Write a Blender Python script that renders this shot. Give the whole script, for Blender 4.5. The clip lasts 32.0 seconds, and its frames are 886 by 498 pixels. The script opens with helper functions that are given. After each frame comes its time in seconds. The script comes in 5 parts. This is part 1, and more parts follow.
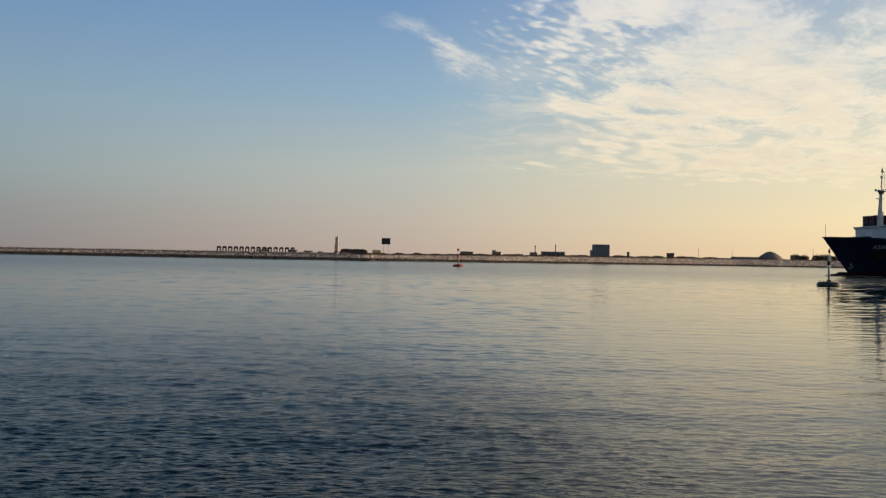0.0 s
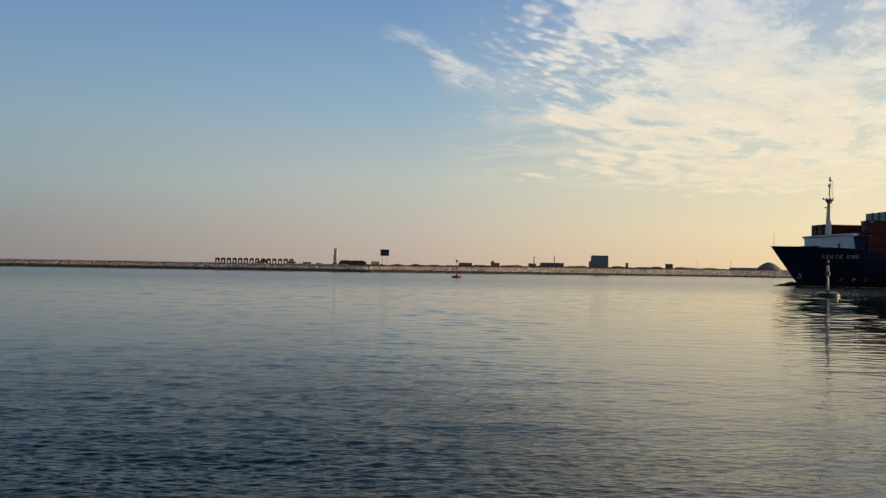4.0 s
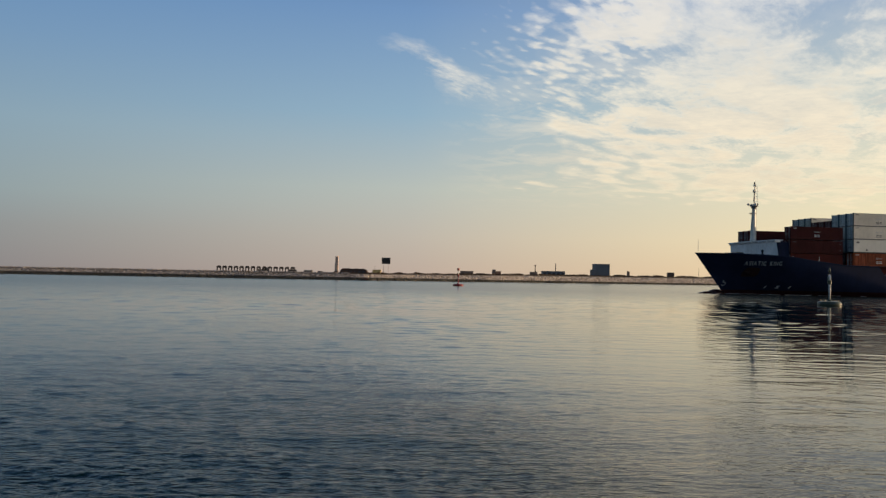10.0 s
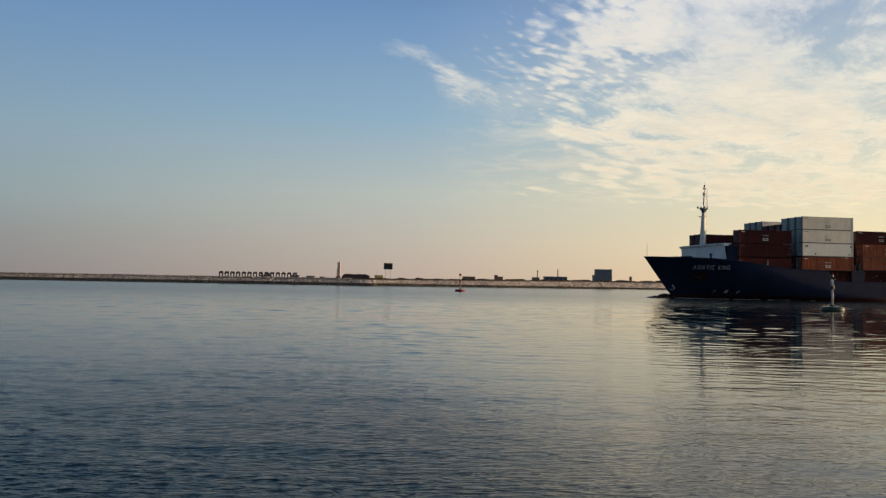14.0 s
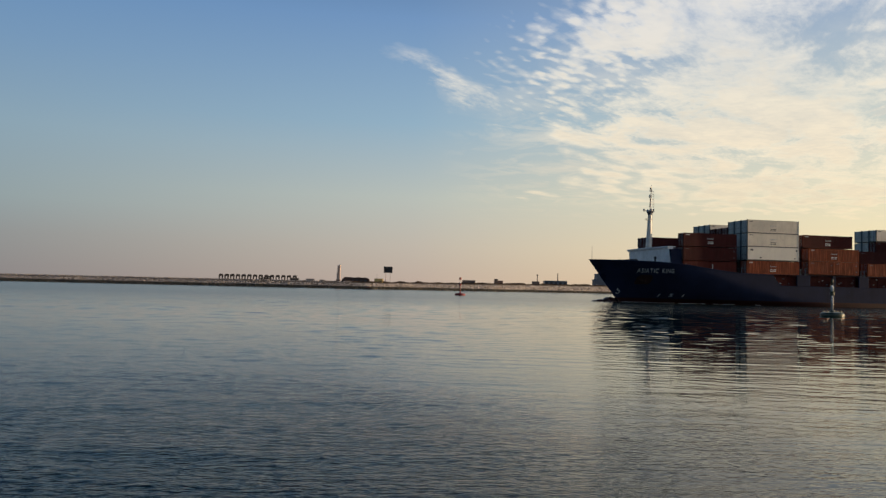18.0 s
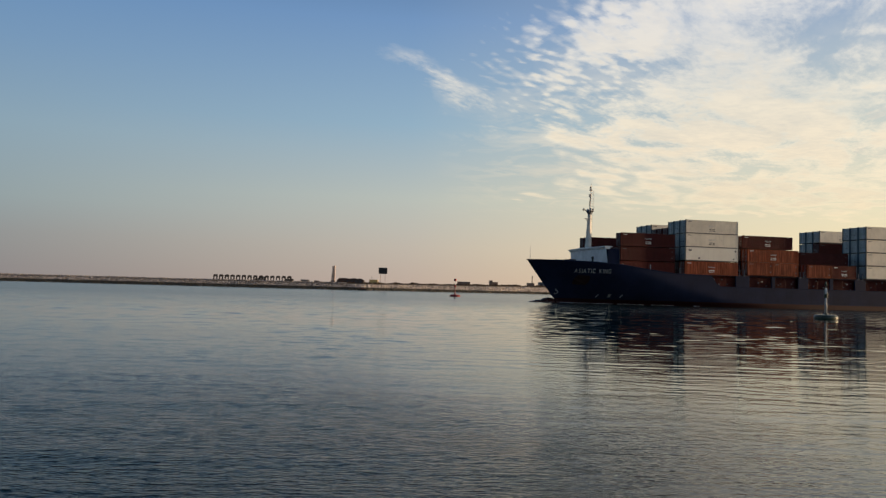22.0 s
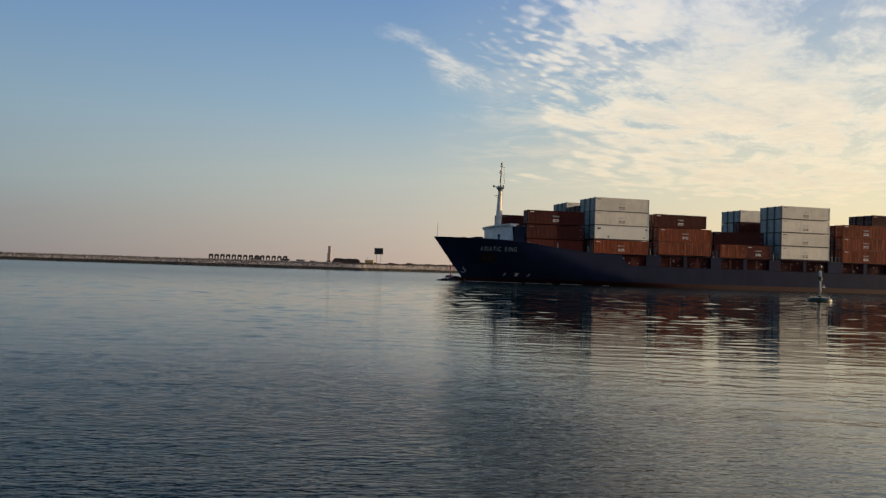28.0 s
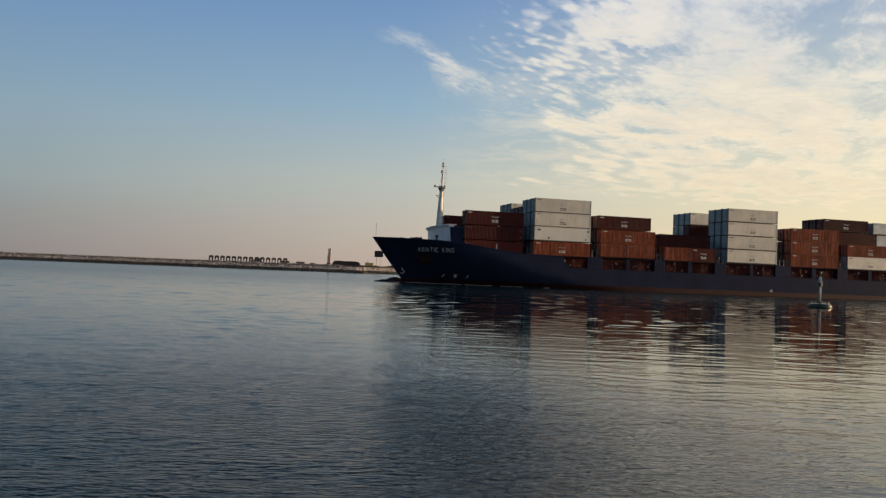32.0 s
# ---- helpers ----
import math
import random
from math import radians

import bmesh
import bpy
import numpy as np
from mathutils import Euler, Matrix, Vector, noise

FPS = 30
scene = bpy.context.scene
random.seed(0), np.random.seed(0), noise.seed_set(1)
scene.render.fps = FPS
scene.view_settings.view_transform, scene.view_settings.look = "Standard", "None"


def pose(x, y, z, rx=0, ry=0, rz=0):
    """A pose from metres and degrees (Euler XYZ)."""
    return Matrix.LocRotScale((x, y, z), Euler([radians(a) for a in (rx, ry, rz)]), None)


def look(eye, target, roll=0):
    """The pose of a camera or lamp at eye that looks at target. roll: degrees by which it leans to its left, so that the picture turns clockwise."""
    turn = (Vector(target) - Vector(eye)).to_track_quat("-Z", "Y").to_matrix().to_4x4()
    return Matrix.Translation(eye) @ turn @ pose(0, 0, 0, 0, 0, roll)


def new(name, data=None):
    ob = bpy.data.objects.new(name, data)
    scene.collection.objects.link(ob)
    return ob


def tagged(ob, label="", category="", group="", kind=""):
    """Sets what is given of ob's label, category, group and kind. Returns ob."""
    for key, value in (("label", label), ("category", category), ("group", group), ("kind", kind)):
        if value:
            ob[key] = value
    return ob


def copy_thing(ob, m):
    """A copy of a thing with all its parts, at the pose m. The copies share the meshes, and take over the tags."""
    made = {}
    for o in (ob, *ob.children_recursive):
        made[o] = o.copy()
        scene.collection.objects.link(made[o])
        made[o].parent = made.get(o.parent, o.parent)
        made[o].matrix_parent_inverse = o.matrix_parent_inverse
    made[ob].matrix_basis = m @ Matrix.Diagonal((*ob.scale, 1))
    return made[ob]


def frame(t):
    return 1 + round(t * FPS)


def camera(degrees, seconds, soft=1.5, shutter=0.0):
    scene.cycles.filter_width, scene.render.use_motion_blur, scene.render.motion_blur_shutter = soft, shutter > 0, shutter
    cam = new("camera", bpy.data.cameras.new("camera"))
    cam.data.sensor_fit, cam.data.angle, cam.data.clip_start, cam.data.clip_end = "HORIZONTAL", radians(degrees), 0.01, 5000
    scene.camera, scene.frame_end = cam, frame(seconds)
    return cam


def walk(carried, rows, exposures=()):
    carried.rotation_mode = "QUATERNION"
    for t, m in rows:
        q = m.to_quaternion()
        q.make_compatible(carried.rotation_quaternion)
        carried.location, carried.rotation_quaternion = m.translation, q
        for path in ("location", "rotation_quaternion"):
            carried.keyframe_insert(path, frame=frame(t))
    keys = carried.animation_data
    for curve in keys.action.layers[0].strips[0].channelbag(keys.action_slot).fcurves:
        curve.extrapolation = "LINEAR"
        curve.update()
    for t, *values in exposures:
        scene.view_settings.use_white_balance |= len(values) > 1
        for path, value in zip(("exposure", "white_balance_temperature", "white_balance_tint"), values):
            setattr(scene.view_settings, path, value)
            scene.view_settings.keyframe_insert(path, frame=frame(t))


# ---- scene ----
EYE = (0.0, 0.0, 2.35)


def aim(yaw, pitch, roll):
    """The camera's pose: degrees to the right of +y, up, and of lean."""
    a, b = radians(yaw), radians(pitch)
    way = Vector((math.sin(a) * math.cos(b), math.cos(a) * math.cos(b), math.sin(b)))
    return look(EYE, Vector(EYE) + way, roll)


cam = camera(57.80, 32.0, soft=1.35)
walk(cam, [
    (0, aim(0.905, 0.657, 1.129)), (0.5, aim(0.898, 0.779, 1.124)), (1, aim(1.006, 0.898, 1.122)),
    (1.5, aim(1.134, 0.891, 1.139)), (2, aim(1.265, 1.055, 1.159)), (2.5, aim(1.315, 1.249, 1.122)),
    (3, aim(1.161, 1.362, 1.124)), (3.5, aim(1.039, 1.396, 1.091)), (5.5, aim(0.908, 1.688, 1.005)),
    (6, aim(0.948, 1.670, 1.108)), (6.5, aim(1.016, 1.630, 1.154)), (7, aim(1.042, 1.525, 1.204)),
    (7.5, aim(0.996, 1.585, 1.118)), (8, aim(0.957, 1.771, 1.033)), (8.5, aim(0.941, 1.867, 1.087)),
    (9, aim(0.946, 1.930, 1.124)), (9.5, aim(0.934, 1.989, 1.163)), (10, aim(0.873, 2.051, 1.119)),
    (10.5, aim(0.816, 2.138, 0.992)), (11, aim(0.837, 2.245, 0.931)), (11.5, aim(0.801, 2.294, 1.077)),
    (12, aim(0.758, 2.341, 1.118)), (12.5, aim(0.661, 2.385, 1.158)), (13, aim(0.647, 2.291, 1.159)),
    (13.5, aim(0.673, 2.317, 1.061)), (14, aim(0.717, 2.439, 1.081)), (14.5, aim(0.722, 2.520, 1.182)),
    (16.5, aim(0.752, 2.600, 1.154)), (17, aim(0.762, 2.667, 1.215)), (17.5, aim(0.732, 2.688, 1.296)),
    (18, aim(0.708, 2.701, 1.369)), (18.5, aim(0.718, 2.678, 1.361)), (19, aim(0.637, 2.690, 1.380)),
    (19.5, aim(0.559, 2.780, 1.399)), (20, aim(0.591, 2.840, 1.560)), (20.5, aim(0.746, 2.941, 1.596)),
    (21, aim(1.008, 2.990, 1.589)), (21.5, aim(1.032, 2.810, 1.612)), (22, aim(1.063, 2.804, 1.575)),
    (22.5, aim(1.167, 2.817, 1.590)), (23, aim(1.295, 2.750, 1.695)), (23.5, aim(1.335, 2.626, 1.797)),
    (24, aim(1.401, 2.401, 1.810)), (24.5, aim(1.512, 2.261, 1.774)), (25, aim(1.415, 2.090, 1.653)),
    (25.5, aim(1.334, 1.688, 1.685)), (27.5, aim(1.434, 1.416, 1.801)), (28, aim(1.398, 1.440, 1.885)),
    (28.5, aim(1.321, 1.461, 2.080)), (29, aim(1.277, 1.458, 2.173)), (29.5, aim(1.304, 1.463, 2.203)),
    (30, aim(1.427, 1.398, 2.126)), (30.5, aim(1.476, 1.465, 2.112)), (31, aim(1.435, 1.605, 2.219)),
    (31.5, aim(1.388, 1.660, 2.337)), (32, aim(1.381, 1.672, 2.309)),
], [(0, 0.0, 6420, 9.5), (8, 0.0, 6380, 8.5), (14, 0.0, 6380, 8.5), (24, 0.0, 6420, 9.5), (32, 0.0, 6420, 9.5)])

# ---- world, sun, exposure ----
SUN_AZ, SUN_EL = 84.5, 6.0
scene.view_settings.exposure = 0.0


class Nodes:
    """A small wrapper that adds nodes to a tree and links them."""

    def __init__(self, tree):
        self.tree = tree
        tree.nodes.clear()

    def add(self, kind, **values):
        node = self.tree.nodes.new(kind)
        for key, value in values.items():
            if key in node.inputs:
                sock = node.inputs[key]
                if isinstance(value, bpy.types.NodeSocket):
                    self.tree.links.new(value, sock)
                else:
                    sock.default_value = value
        return node

    def link(self, a, b):
        self.tree.links.new(a, b)

    def math(self, op, a, b=0.0, c=0.0, clamp=False):
        node = self.tree.nodes.new("ShaderNodeMath")
        node.operation, node.use_clamp = op, clamp
        for i, v in enumerate((a, b, c)):
            if isinstance(v, bpy.types.NodeSocket):
                self.link(v, node.inputs[i])
            else:
                node.inputs[i].default_value = v
        return node.outputs[0]

    def mix(self, fac, a, b, blend="MIX"):
        node = self.tree.nodes.new("ShaderNodeMix")
        node.data_type, node.blend_type = "RGBA", blend
        for i, v in ((0, fac), (6, a), (7, b)):
            if isinstance(v, bpy.types.NodeSocket):
                self.link(v, node.inputs[i])
            elif i == 0:
                node.inputs[i].default_value = v
            else:
                node.inputs[i].default_value = (*v[:3], 1)
        return node.outputs[2]

    def ramp(self, fac, stops):
        node = self.tree.nodes.new("ShaderNodeValToRGB")
        while len(node.color_ramp.elements) < len(stops):
            node.color_ramp.elements.new(0.5)
        for el, (at, col) in zip(node.color_ramp.elements, stops):
            el.position = at
            el.color = (*col, 1) if isinstance(col, tuple) else (col, col, col, 1)
        self.link(fac, node.inputs[0])
        return node.outputs[0]

    def noise(self, vector, scale, detail=3.0, rough=0.55, distortion=0.0):
        node = self.add("ShaderNodeTexNoise", Vector=vector, Scale=scale, Detail=detail, Roughness=rough, Distortion=distortion)
        return node.outputs["Fac"]

    def scaled(self, vector, s, loc=(0, 0, 0), rot=(0, 0, 0)):
        node = self.add("ShaderNodeMapping", Vector=vector, Scale=s, Location=loc, Rotation=rot)
        return node.outputs[0]


SHEETS = [(0.369, 0.303, 0.176, 0.116, -25, 1.15), (0.281, 0.323, 0.134, 0.085, -15, 0.55), (0.503, 0.249, 0.148, 0.06, 5, 1.1), (0.306, 0.228, 0.183, 0.063, 0, 0.75),
         (0.447, 0.178, 0.232, 0.067, -5, 0.85), (0.517, 0.133, 0.183, 0.042, 0, 0.5), (0.0, 0.266, 0.105, 0.024, -28, 0.42), (0.059, 0.226, 0.085, 0.036, -25, 0.5),
         (0.549, 0.31, 0.077, 0.018, 5, 0.6), (0.538, 0.339, 0.063, 0.01, 8, 0.45),
         # last sheet lies above the view, added for its reflection in near water
         (0.62, 0.22, 0.22, 0.12, 0, 0.5), (0.43, 0.295, 0.10, 0.055, 5, 0.55), (0.50, 0.50, 0.42, 0.19, 0, 1.3)]
PUFFS = [(0.145, 0.285, 0.14, 0.085, -15, 0.58), (0.215, 0.331, 0.11, 0.075, 0, 0.66), (0.165, 0.2, 0.099, 0.042, -25, 0.8), (0.292, 0.196, 0.162, 0.039, 0, 0.9),
         (0.2, 0.14, 0.077, 0.025, 12, 0.75), (0.292, 0.161, 0.113, 0.035, 0, 0.8), (0.39, 0.134, 0.183, 0.039, 0, 0.65), (0.126, 0.115, 0.049, 0.014, 0, 0.6),
         (0.461, 0.213, 0.183, 0.056, -10, 0.7), (0.46, 0.118, 0.22, 0.040, 0, 0.75), (0.29, 0.118, 0.13, 0.026, 0, 0.65)]


def make_sky():
    world = bpy.data.worlds.new("sky")
    scene.world = world
    world.use_nodes = True
    n = Nodes(world.node_tree)
    out = n.add("ShaderNodeOutputWorld")
    sky = n.tree.nodes.new("ShaderNodeTexSky")
    sky.sky_type, sky.sun_disc = "NISHITA", False
    sky.sun_elevation, sky.sun_rotation = radians(SUN_EL), radians(SUN_AZ)
    sky.altitude, sky.air_density, sky.dust_density, sky.ozone_density = 0, 1.0, 0.6, 2.0
    co = n.add("ShaderNodeTexCoord").outputs["Generated"]
    xyz = n.add("ShaderNodeSeparateXYZ", Vector=co)
    x, y, z = xyz.outputs
    # evening haze: by height, away from the sun, abeam and towards it
    away = n.ramp(z, ((0.0, (0.268, 0.246, 0.252)), (0.05, (0.288, 0.294, 0.301)), (0.09, (0.302, 0.362, 0.378)), (0.17, (0.275, 0.385, 0.465)),
                      (0.26, (0.195, 0.325, 0.500)), (0.34, (0.140, 0.275, 0.500)), (0.40, (0.040, 0.110, 0.235)), (1.0, (0.018, 0.047, 0.115))))
    abeam = n.ramp(z, ((0.0, (0.550, 0.425, 0.355)), (0.05, (0.560, 0.490, 0.418)), (0.11, (0.52, 0.545, 0.495)), (0.20, (0.315, 0.460, 0.580)),
                       (0.32, (0.185, 0.320, 0.550)), (0.41, (0.075, 0.160, 0.31)), (1.0, (0.038, 0.075, 0.17))))
    toward = n.ramp(z, ((0.0, (0.98, 0.700, 0.400)), (0.05, (1.0, 0.80, 0.485)), (0.11, (0.88, 0.80, 0.56)), (0.20, (0.61, 0.66, 0.61)),
                        (0.32, (0.36, 0.455, 0.600)), (1.0, (0.10, 0.18, 0.36))))
    glow = n.ramp(z, ((0.0, (2.2, 1.25, 0.5)), (0.10, (2.4, 1.6, 0.75)), (0.22, (1.3, 1.05, 0.7)), (0.5, (0.5, 0.5, 0.5)), (1.0, (0.10, 0.18, 0.36))))
    sx, sy = math.sin(radians(SUN_AZ)), math.cos(radians(SUN_AZ))
    flatlen = n.math("SQRT", n.math("ADD", n.math("MULTIPLY", x, x), n.math("MULTIPLY", y, y)))
    side = n.math("DIVIDE", n.math("ADD", n.math("MULTIPLY", x, sx), n.math("MULTIPLY", y, sy)), n.math("MAXIMUM", flatlen, 0.02))
    f1 = n.math("MULTIPLY_ADD", side, 1 / 0.48, 0.41 / 0.48, clamp=True)
    f2 = n.math("MULTIPLY_ADD", side, 1 / 0.50, -0.07 / 0.50, clamp=True)
    f3 = n.math("MULTIPLY_ADD", side, 1 / 0.42, -0.57 / 0.42, clamp=True)
    haze = n.mix(f1, away, abeam)
    haze = n.mix(f2, haze, toward)
    haze = n.mix(n.math("MULTIPLY", f3, f3), haze, glow)
    # a high cloud sheet: the way up, met with a plane overhead
    zz = n.math("MAXIMUM", z, 0.03)
    u, v = n.math("DIVIDE", x, zz), n.math("DIVIDE", y, zz)
    p = n.math("ADD", n.math("MULTIPLY", u, 0.51), n.math("MULTIPLY", v, 0.86))
    q = n.math("SUBTRACT", n.math("MULTIPLY", u, 0.86), n.math("MULTIPLY", v, 0.51))
    flat = n.add("ShaderNodeCombineXYZ", X=p, Y=q).outputs[0]
    mid = n.noise(n.scaled(flat, (1.5, 2.7, 1), loc=(4.2, 1.3, 0)), 1.0, 6, 0.58, 0.6)
    puff = n.noise(n.scaled(flat, (13, 15, 1)), 1.0, 2.0, 0.5, 0.4)
    fine = n.noise(n.scaled(flat, (13, 34, 1)), 1.0, 3, 0.6, 0.2)
    # in the open part of the sky: soft sheets and fields of small puffs, by slope to the right and slope up, half widths, lean and thickness
    ahead = n.math("MAXIMUM", y, 0.06)
    sight = n.add("ShaderNodeCombineXYZ", X=n.math("DIVIDE", x, ahead), Y=n.math("DIVIDE", z, ahead)).outputs[0]

    def field(vector, blobs):
        total = None
        for a, b, ra, rb, lean, thick in blobs:
            place = n.add("ShaderNodeMapping")
            place.vector_type = "TEXTURE"
            n.link(vector, place.inputs["Vector"])
            place.inputs["Location"].default_value, place.inputs["Scale"].default_value = (a, b, 0), (ra, rb, 1)
            place.inputs["Rotation"].default_value = (0, 0, radians(lean))
            soft = n.add("ShaderNodeTexGradient", Vector=place.outputs[0])
            soft.gradient_type = "SPHERICAL"
            total = n.math("MULTIPLY", soft.outputs["Fac"], thick) if total is None else n.math("MULTIPLY_ADD", soft.outputs["Fac"], thick, total)
        return total

    def ragged(vector, scale, amount):
        swirl = n.add("ShaderNodeTexNoise", Vector=vector, Scale=scale, Detail=4.0, Roughness=0.6)
        off = n.add("ShaderNodeVectorMath")
        off.operation = "MULTIPLY_ADD"
        n.link(swirl.outputs["Color"], off.inputs[0])
        off.inputs[1].default_value, off.inputs[2].default_value = (amount, amount * 0.5, 0), (-amount / 2, -amount / 4, 0)
        added = n.add("ShaderNodeVectorMath", Vector=vector)
        n.link(off.outputs[0], added.inputs[1])
        return added.outputs[0]

    torn = ragged(sight, 9.0, 0.10)
    sheet, patch = field(torn, SHEETS), field(torn, PUFFS)

    def cells(vector, sizes):
        node = n.add("ShaderNodeTexVoronoi", Vector=n.scaled(vector, sizes), Scale=1.0, Smoothness=0.7, Randomness=1.0)
        node.feature = "SMOOTH_F1"
        return n.math("SUBTRACT", 0.60, node.outputs["Distance"])

    # small puffs high up, broader and flatter ones low down
    warped = ragged(flat, 5.0, 0.22)
    high = n.ramp(z, ((0.17, 0.0), (0.25, 1.0)))
    small, broad = cells(warped, (9.0, 22, 1)), cells(warped, (2.2, 5.5, 1))
    lump = n.math("MULTIPLY_ADD", high, n.math("SUBTRACT", small, broad), broad)
    grown = n.math("MULTIPLY_ADD", n.math("SUBTRACT", mid, 0.5), 2.3, n.math("MULTIPLY", n.math("SUBTRACT", fine, 0.5), 0.6))
    held = n.math("MINIMUM", n.math("MULTIPLY", sheet, 2.2), 1.0)
    dens = n.math("MULTIPLY_ADD", n.math("ADD", grown, n.math("MULTIPLY", lump, 0.28)), held, n.math("MULTIPLY", sheet, 0.62))
    some = n.math("MINIMUM", n.math("MULTIPLY", patch, 2.0), 1.0)
    dots = n.math("MULTIPLY_ADD", n.math("MULTIPLY_ADD", lump, 2.1, n.math("MULTIPLY", grown, 0.8)), some, n.math("MULTIPLY_ADD", patch, 0.75, -0.22))
    dens = n.math("ADD", n.math("MAXIMUM", dens, 0.0), n.math("MULTIPLY", n.math("MAXIMUM", dots, 0.0), 0.75))
    dens = n.math("MULTIPLY", dens, n.ramp(y, ((0.05, 0.0), (0.2, 1.0))))
    cover = n.ramp(dens, ((0.08, 0.0), (0.36, 0.34), (0.70, 0.68), (1.15, 0.95)))
    # unseen cloud above the view, added so near ripples reflect cream, not blue
    unseen_cover = n.math("MULTIPLY", n.ramp(z, ((0.36, 0.0), (0.47, 1.0))), n.math("MULTIPLY_ADD", q, 1.4, 1.25, clamp=True))
    unseen_cover = n.math("MULTIPLY", unseen_cover, n.ramp(n.math("MULTIPLY", p, 0.1), ((0.07, 0.0), (0.14, 1.0))))
    cover = n.math("MAXIMUM", cover, n.math("MULTIPLY", unseen_cover, n.math("MULTIPLY_ADD", mid, 0.7, 0.55, clamp=True)))
    # low warm wisps under the sheet, towards the sun
    wisp = n.noise(n.scaled(flat, (1.5, 1.9, 1), loc=(1.7, 8.2, 0), rot=(0, 0, radians(8))), 1.0, 6, 0.62, 1.0)
    belt = n.math("MULTIPLY", n.ramp(z, ((0.07, 0.0), (0.12, 0.8), (0.19, 1.0), (0.27, 0.35), (0.31, 0.0))), n.ramp(n.math("MULTIPLY_ADD", side, 0.5, 0.5), ((0.55, 0.0), (0.66, 1.0))))
    cover = n.math("MAXIMUM", cover, n.math("MULTIPLY", n.ramp(wisp, ((0.48, 0.0), (0.57, 0.6), (0.66, 0.95))), belt))
    low = n.ramp(z, ((0.04, 0.0), (0.10, 0.72), (0.17, 1.0)))
    cover = n.math("MULTIPLY", n.math("MULTIPLY", cover, low), 0.93)
    warm = n.ramp(z, ((0.06, (1.06, 0.83, 0.56)), (0.15, (1.09, 0.91, 0.67)), (0.22, (1.02, 0.91, 0.73)), (0.32, (0.96, 0.91, 0.84)), (0.42, (1.1, 1.0, 0.86)), (0.6, (1.1, 1.0, 0.86))))
    shade = n.ramp(dens, ((0.20, (0.80, 0.83, 0.89)), (0.50, (1.0, 1.0, 1.0)), (0.70, (1.0, 1.0, 1.0)), (1.0, (0.88, 0.885, 0.90))))
    glint = n.ramp(n.math("MULTIPLY_ADD", puff, 0.25, n.math("MULTIPLY", mid, 0.75)), ((0.38, (0.90, 0.92, 0.95)), (0.62, (1.12, 1.09, 1.04))))
    shade = n.mix(1.0, shade, glint, "MULTIPLY")
    warm = n.mix(1.0, warm, shade, "MULTIPLY")
    scaled = n.add("ShaderNodeVectorMath")
    scaled.operation = "SCALE"
    n.link(n.mix(cover, haze, warm), scaled.inputs[0])
    scaled.inputs["Scale"].default_value = 10.0
    col = n.mix(0.10, scaled.outputs[0], sky.outputs[0])
    bg = n.add("ShaderNodeBackground", Color=col, Strength=0.1)
    n.link(bg.outputs[0], out.inputs[0])


make_sky()
sun_data = bpy.data.lights.new("sun", "SUN")
sun_data.energy, sun_data.angle, sun_data.color = 5.0, radians(0.6), (1.0, 0.70, 0.42)
sun = new("sun", sun_data)
_a, _e = radians(SUN_AZ), radians(SUN_EL)
sun.matrix_world = look((0, 0, 60), (-math.sin(_a) * math.cos(_e) * 10, -math.cos(_a) * math.cos(_e) * 10, 60 - 10 * math.sin(_e)))


# ---- materials ----
def material(name, build):
    mat = bpy.data.materials.new(name)
    mat.use_nodes = True
    n = Nodes(mat.node_tree)
    out = n.add("ShaderNodeOutputMaterial")
    bsdf = n.add("ShaderNodeBsdfPrincipled")
    n.link(bsdf.outputs[0], out.inputs[0])
    build(n, bsdf)
    return mat


